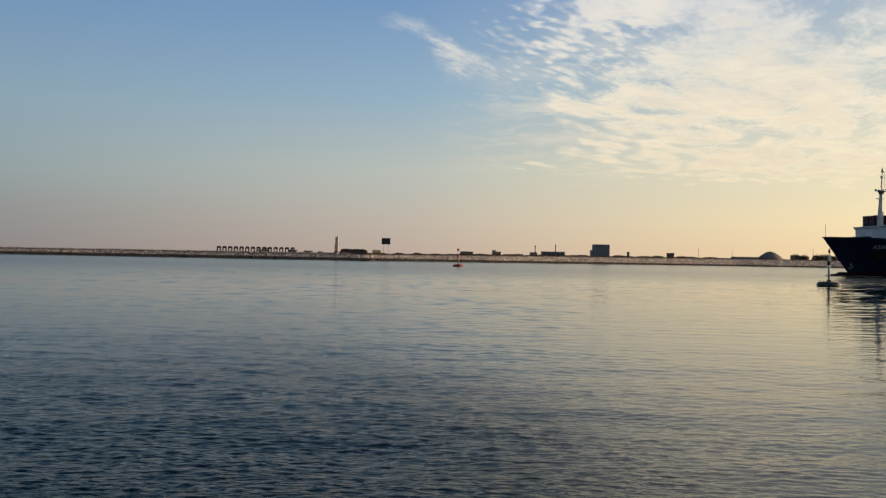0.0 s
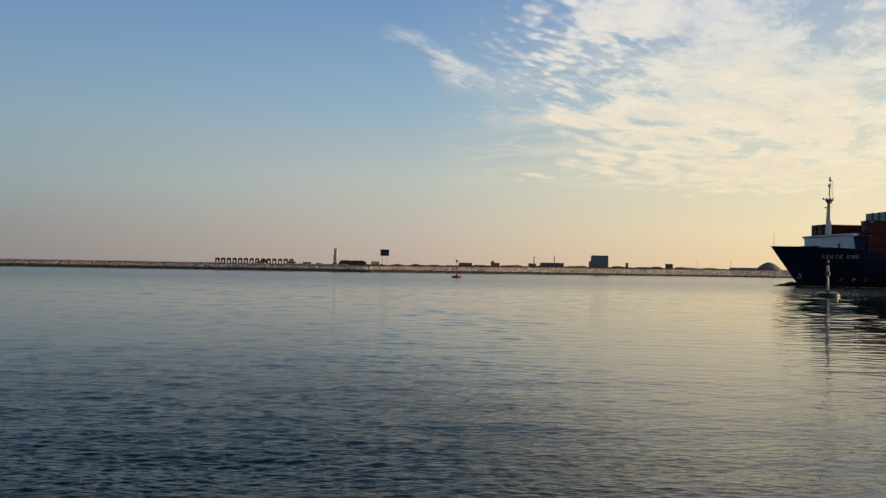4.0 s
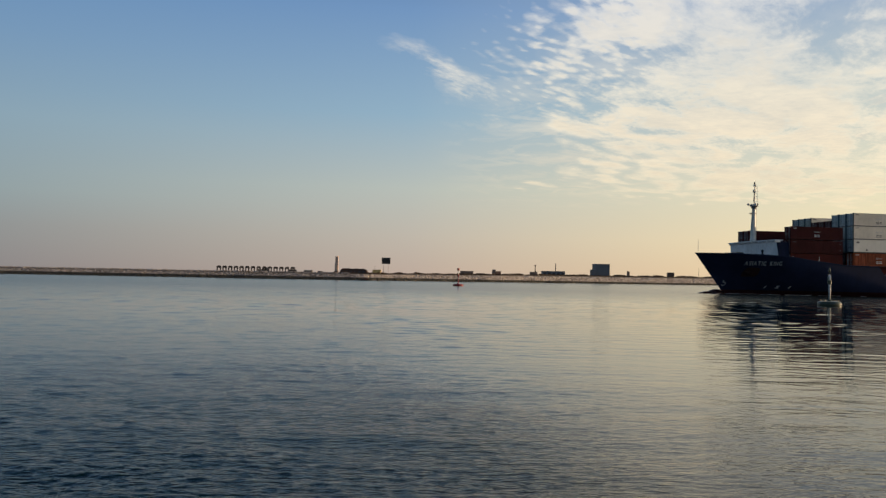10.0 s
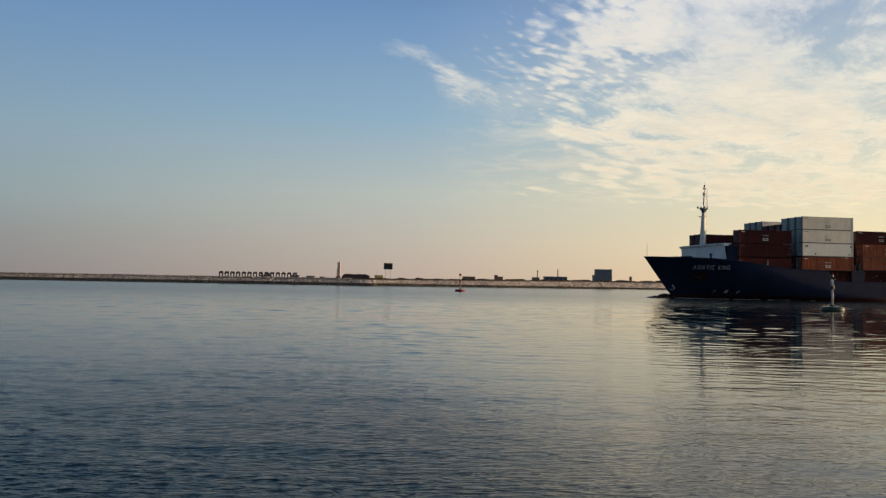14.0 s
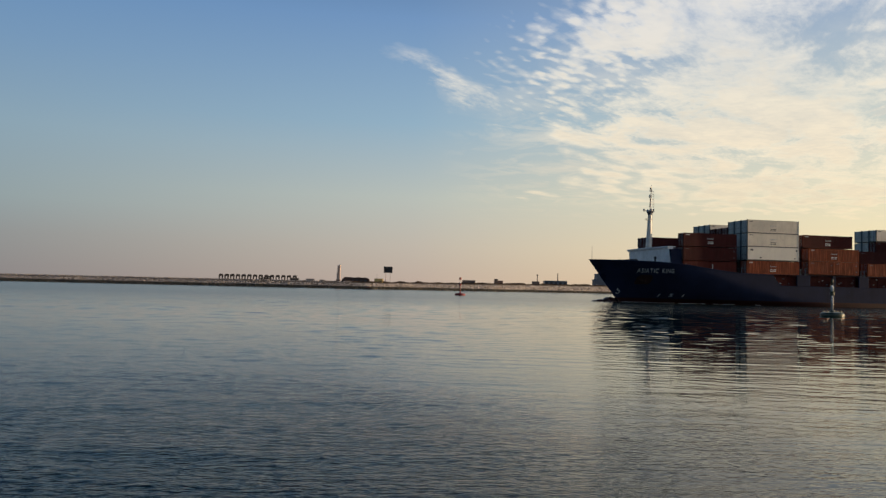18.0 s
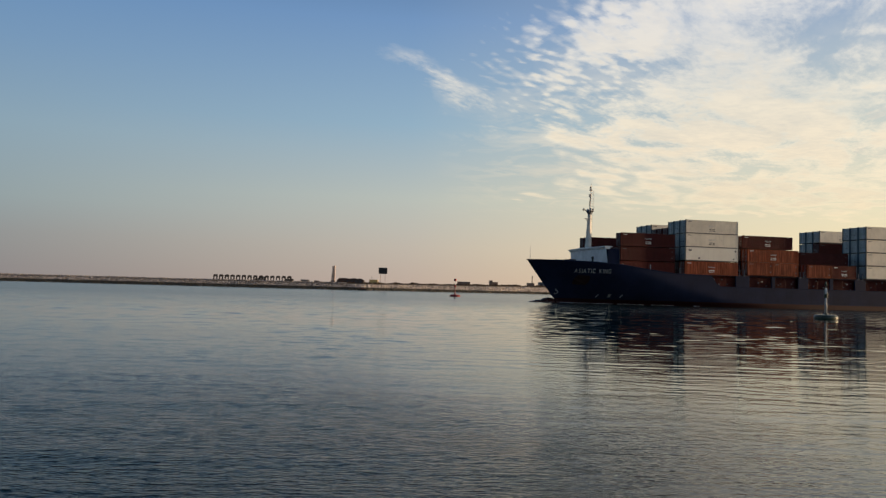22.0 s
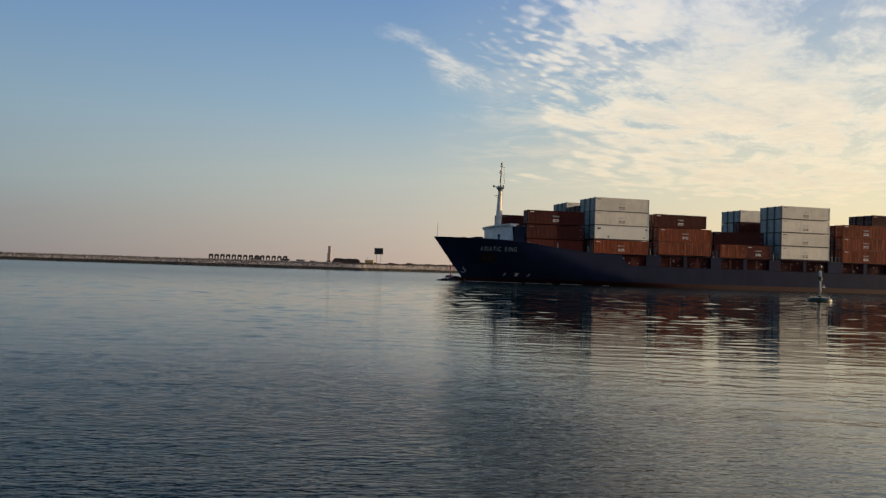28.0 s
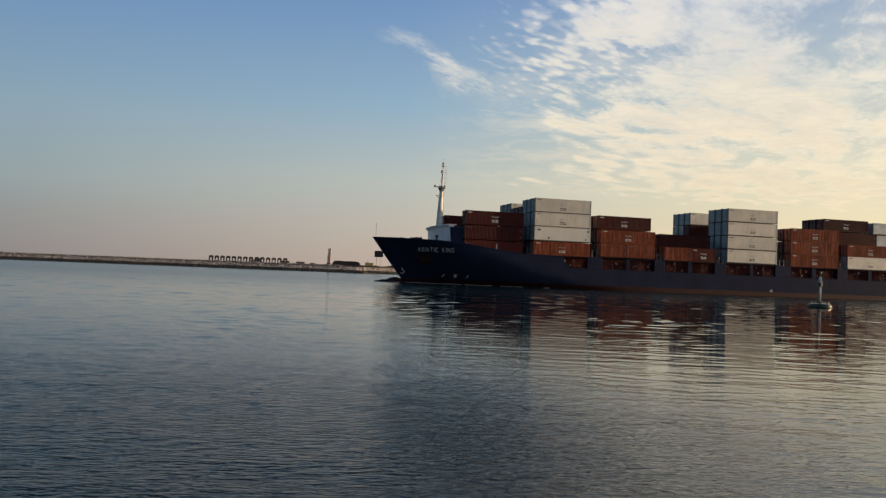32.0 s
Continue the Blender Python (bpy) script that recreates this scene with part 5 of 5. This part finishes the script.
for x in (-1.35, 1.35):
    bm = B()
    box(bm, x - 0.11, x + 0.11, -0.1, 0.1, -0.3, z0 + 0.1)
    part("post", bm, PALE, board)
    bm = B()
    tube(bm, (x, 0.1, z0), (x, 2.4, -0.2), 0.07, seg=5)
    part("brace", bm, DARKMETAL, board)
# low buildings along the shore
block("low_building", "low dusty brown building behind the breakwater", "building", 0.0378, 0.0535, 0.0086, DUSTY, 24, 6)
block("control_hut", "small dusty brown hut with a raised corner", "hut", 0.0776, 0.0880, 0.0092, DUSTY, 26, 5)
block("hut_tower", "small dusty brown square hut tower", "hut", 0.0776, 0.0815, 0.0111, DUSTY, 25.5, 3)
block("pump_house", "small dusty brown flat-roofed house", "building", 0.1250, 0.1337, 0.0092, DUSTY, 26, 5)
pole("radio_mast", "thin dark radio mast", 0.1309, 0.0183, 26, 0.5)
block("long_store", "long low blue-grey store building", "building", 0.1400, 0.1683, 0.0106, BLUESHED, 28, 8, windows=5)
pole("chimney_mast", "dark slender chimney on the store building", 0.1564, 0.0203, 30, 0.55, False)
block("silo_block", "tall blue-grey windowless industrial block", "building", 0.2056, 0.2242, 0.0208, BLUESHED, 30, 12)
block("silo_annex", "lower annex of the industrial block", "building", 0.2018, 0.2054, 0.0135, BLUESHED, 31, 8)
block("squat_tower", "small dusty brown squat tower", "tower", 0.2468, 0.2492, 0.0122, DUSTY, 30, 3)
block("small_house", "small brown square house", "building", 0.2984, 0.3054, 0.0118, rough_stuff("brown_wall", (0.11, 0.07, 0.05), 0.5), 34, 7)
pole("light_mast", "thin dark steel lighting mast on the shore", 0.3360, 0.0176, 30, 0.22)
pole("light_mast", "thin dark steel lighting mast on the shore", 0.3783, 0.0173, 30, 0.22)
pole("light_mast", "thin dark steel lighting mast on the shore", 0.4807, 0.0205, 30, 0.22)
block("low_hangar", "long pale low hangar", "building", 0.3802, 0.4130, 0.0089, CONCRETE, 34, 8)
# earth heap, modelled as a smooth dome
dy, dh = shore(0.4255)
dy += 36
dome = thing("domed_store", "brown-grey rounded dome of a bulk store", "building", at=pose(0.4262 * dy, dy, dh - 0.6))
bm = B()
rw = 0.0160 * dy
dt = up(0.0166, dy) - dh + 0.6
prof = [(rw * (1 - k / 12), dt * (0.10 + 0.90 * (1 - (1 - k / 12) ** 1.7))) for k in range(12)]
lathe(bm, [(rw, -0.4)] + prof, 28)
part("shell", bm, rough_stuff("heap_earth", (0.20, 0.155, 0.12), 0.3), dome, smooth=True)


def make_bush(az, width, height, back, rng):
    """A dusty shrub or low tree: a short trunk, limbs and many small leaf clumps."""
    y, h = shore(az)
    y += back
    t = thing("shore_tree", "dusty dark green wind-shaped shore tree", "tree", "trees on the far shore", at=pose(az * y, y, h - 0.6))
    bm = B()
    tube(bm, (0, 0, -0.2), (0, 0, height * 0.45), 0.18, 0.1, 6)
    for k in range(4):
        a = k * 1.6 + rng.random()
        tube(bm, (0, 0, height * 0.35), (width * 0.3 * math.cos(a), width * 0.3 * math.sin(a), height * 0.75), 0.08, 0.03, 5)
    part("trunk", bm, rough_stuff_bark, t)
    verts, faces = [], []
    for _ in range(420):
        a, r = rng.uniform(0, 6.3), math.sqrt(rng.random())
        x, q = math.cos(a) * r * width / 2, math.sin(a) * r * width / 2
        top = height * (0.62 + 0.38 * math.sqrt(max(0, 1 - r * r))) * rng.uniform(0.82, 1.08)
        z = rng.uniform(height * 0.18, top)
        for _l in range(3):
            s = rng.uniform(0.25, 0.6)
            c = Vector((x + rng.uniform(-0.3, 0.3), q + rng.uniform(-0.3, 0.3), z + rng.uniform(-0.2, 0.2)))
            rot = Euler((rng.uniform(0, 6), rng.uniform(0, 6), rng.uniform(0, 6))).to_matrix()
            o = len(verts)
            verts += [c + rot @ Vector(p) for p in ((-s, -s * 0.6, 0), (s, -s * 0.4, 0.1), (s * 0.7, s * 0.6, 0), (-s * 0.6, s * 0.7, -0.1))]
            faces.append((o, o + 1, o + 2, o + 3))
    me = bpy.data.meshes.new("crown")
    me.from_pydata(verts, [], faces)
    me.materials.append(FOLIAGE)
    cr = new("crown", me)
    cr.parent = t


rough_stuff_bark = rough_stuff("bark", (0.09, 0.065, 0.045), 2.0)
rng = random.Random(9)
for az, w, h in ((0.4586, 12, 7.5), (0.4700, 10, 6.5), (0.4860, 12, 7.5), (0.4960, 14, 8), (0.5080, 12, 7), (0.5200, 14, 7.5),
                 (0.235, 9, 2.2), (0.241, 7, 1.9), (0.268, 14, 1.9), (0.285, 10, 2.4), (0.315, 12, 2.3), (0.326, 13, 2.0), (0.352, 15, 2.0),
                 (0.19, 10, 1.8), (0.18, 11, 1.5), (0.108, 10, 1.6), (0.098, 8, 1.4), (0.062, 8, 1.5)):
    make_bush(az, w, h, 26 + rng.uniform(-3, 6), rng)

# low scrub and weeds along the crest
verts, faces = [], []
for _ in range(24000):
    az = rng.uniform(-0.14, 0.62) if rng.random() < 0.72 else rng.uniform(-0.66, -0.14)
    y, h = shore(az)
    lump = 0.5 + 0.5 * noise.noise(Vector((az * 90, 3.1, 0)))
    top = (0.45 + 1.6 * lump * lump) * (0.5 if az < -0.14 else 1.0) * (0.6 + h / 10)
    d = rng.uniform(8.5, 16.0) * (1.0 + 0.0012 * (y - 440))
    z = h - 0.5 + rng.uniform(0, top)
    r = rng.uniform(0.2, 0.55)
    c = Vector((az * (y + d), y + d, z))
    rot = Euler((rng.uniform(0, 6), rng.uniform(0, 6), rng.uniform(0, 6))).to_matrix()
    o = len(verts)
    verts += [c + rot @ Vector(q) for q in ((-r, -r * 0.6, 0), (r, -r * 0.4, 0.1), (r * 0.7, r * 0.6, 0), (-r * 0.6, r * 0.7, -0.1))]
    faces.append((o, o + 1, o + 2, o + 3))
me = bpy.data.meshes.new("scrub")
me.from_pydata(verts, [], faces)
me.materials.append(FOLIAGE)
tagged(new("scrub", me), "low dusty brown-green scrub along the breakwater crest", "scrub", kind="stuff")

# ---- the quay underfoot: unseen, added below the camera; closes reflections behind ----
bm = B()
box(bm, -70, 70, -45, 0.35, -3.0, 0.72)
tagged(new("pavement", mesh_of("pavement", bm, CONCRETE)), "plain concrete quay apron at the harbour edge", "quay", kind="structure")
bm = B()
box(bm, -70, 70, 0.0, 0.5, 0.724, 0.92, 0.03)
tagged(new("trim", mesh_of("trim", bm, DARKCONC)), "low concrete kerb along the quay edge", "kerb", kind="structure")

# ---- small moored workboat below the breakwater ----
boat = thing("workboat", "small dark moored workboat with a low orange-banded cabin", "boat", at=pose(-33.4, 424, 0, 0, 0, 8))
bm = B()
deck, keel = [], []
for x, w in ((-2.9, 0.85), (-1.0, 1.05), (1.2, 1.0), (2.5, 0.6), (3.3, 0.05)):
    rise = 0.75 + 0.08 * max(0.0, x)
    deck.append((bm.verts.new((x, -w, rise)), bm.verts.new((x, w, rise))))
    keel.append((bm.verts.new((x - 0.15, -w * 0.7, -0.3)), bm.verts.new((x - 0.15, w * 0.7, -0.3))))
for k in range(4):
    bm.faces.new((deck[k][0], deck[k + 1][0], deck[k + 1][1], deck[k][1]))
    bm.faces.new((keel[k][0], keel[k + 1][0], keel[k + 1][1], keel[k][1]))
    for q in (0, 1):
        bm.faces.new((deck[k][q], deck[k + 1][q], keel[k + 1][q], keel[k][q]))
for k in (0, 4):
    bm.faces.new((deck[k][0], deck[k][1], keel[k][1], keel[k][0]))
part("hull", bm, BLACK, boat)
bm = B()
box(bm, -1.6, 0.6, -0.65, 0.65, 0.75, 1.65, 0.12)
cabin = part("cabin", bm, DARKMETAL, boat)
bm = B()
box(bm, -1.62, 0.62, -0.67, 0.67, 0.95, 1.12)
part("band", bm, FADED, cabin, "faded orange band")


# ---- what moves ----
def motions():
    # the ship swings slowly to port while it runs on: its pivot and its heading, second by second
    def where(t):
        s = t - 16.0
        x = 101.497 - 3.1636 * s
        y = 173.786 - 0.3425 * s - 0.00876 * s * s
        turn = 0.17625 + 0.00531 * s - 0.00017 * s * s
        return pose(x, y, 0, 0, 0, math.degrees(turn)) @ pose(-60, 11.27, 0)

    times = [2.0 * k for k in range(17)]
    walk(ship, [(t, where(t)) for t in times])
    for ob, m in CARGO:
        walk(ob, [(t, where(t) @ m) for t in times])
    walk(sea, [(0.0, pose(5, 0.8, 0)), (32.0, pose(-6.0, -1.4, 0))])


motions()
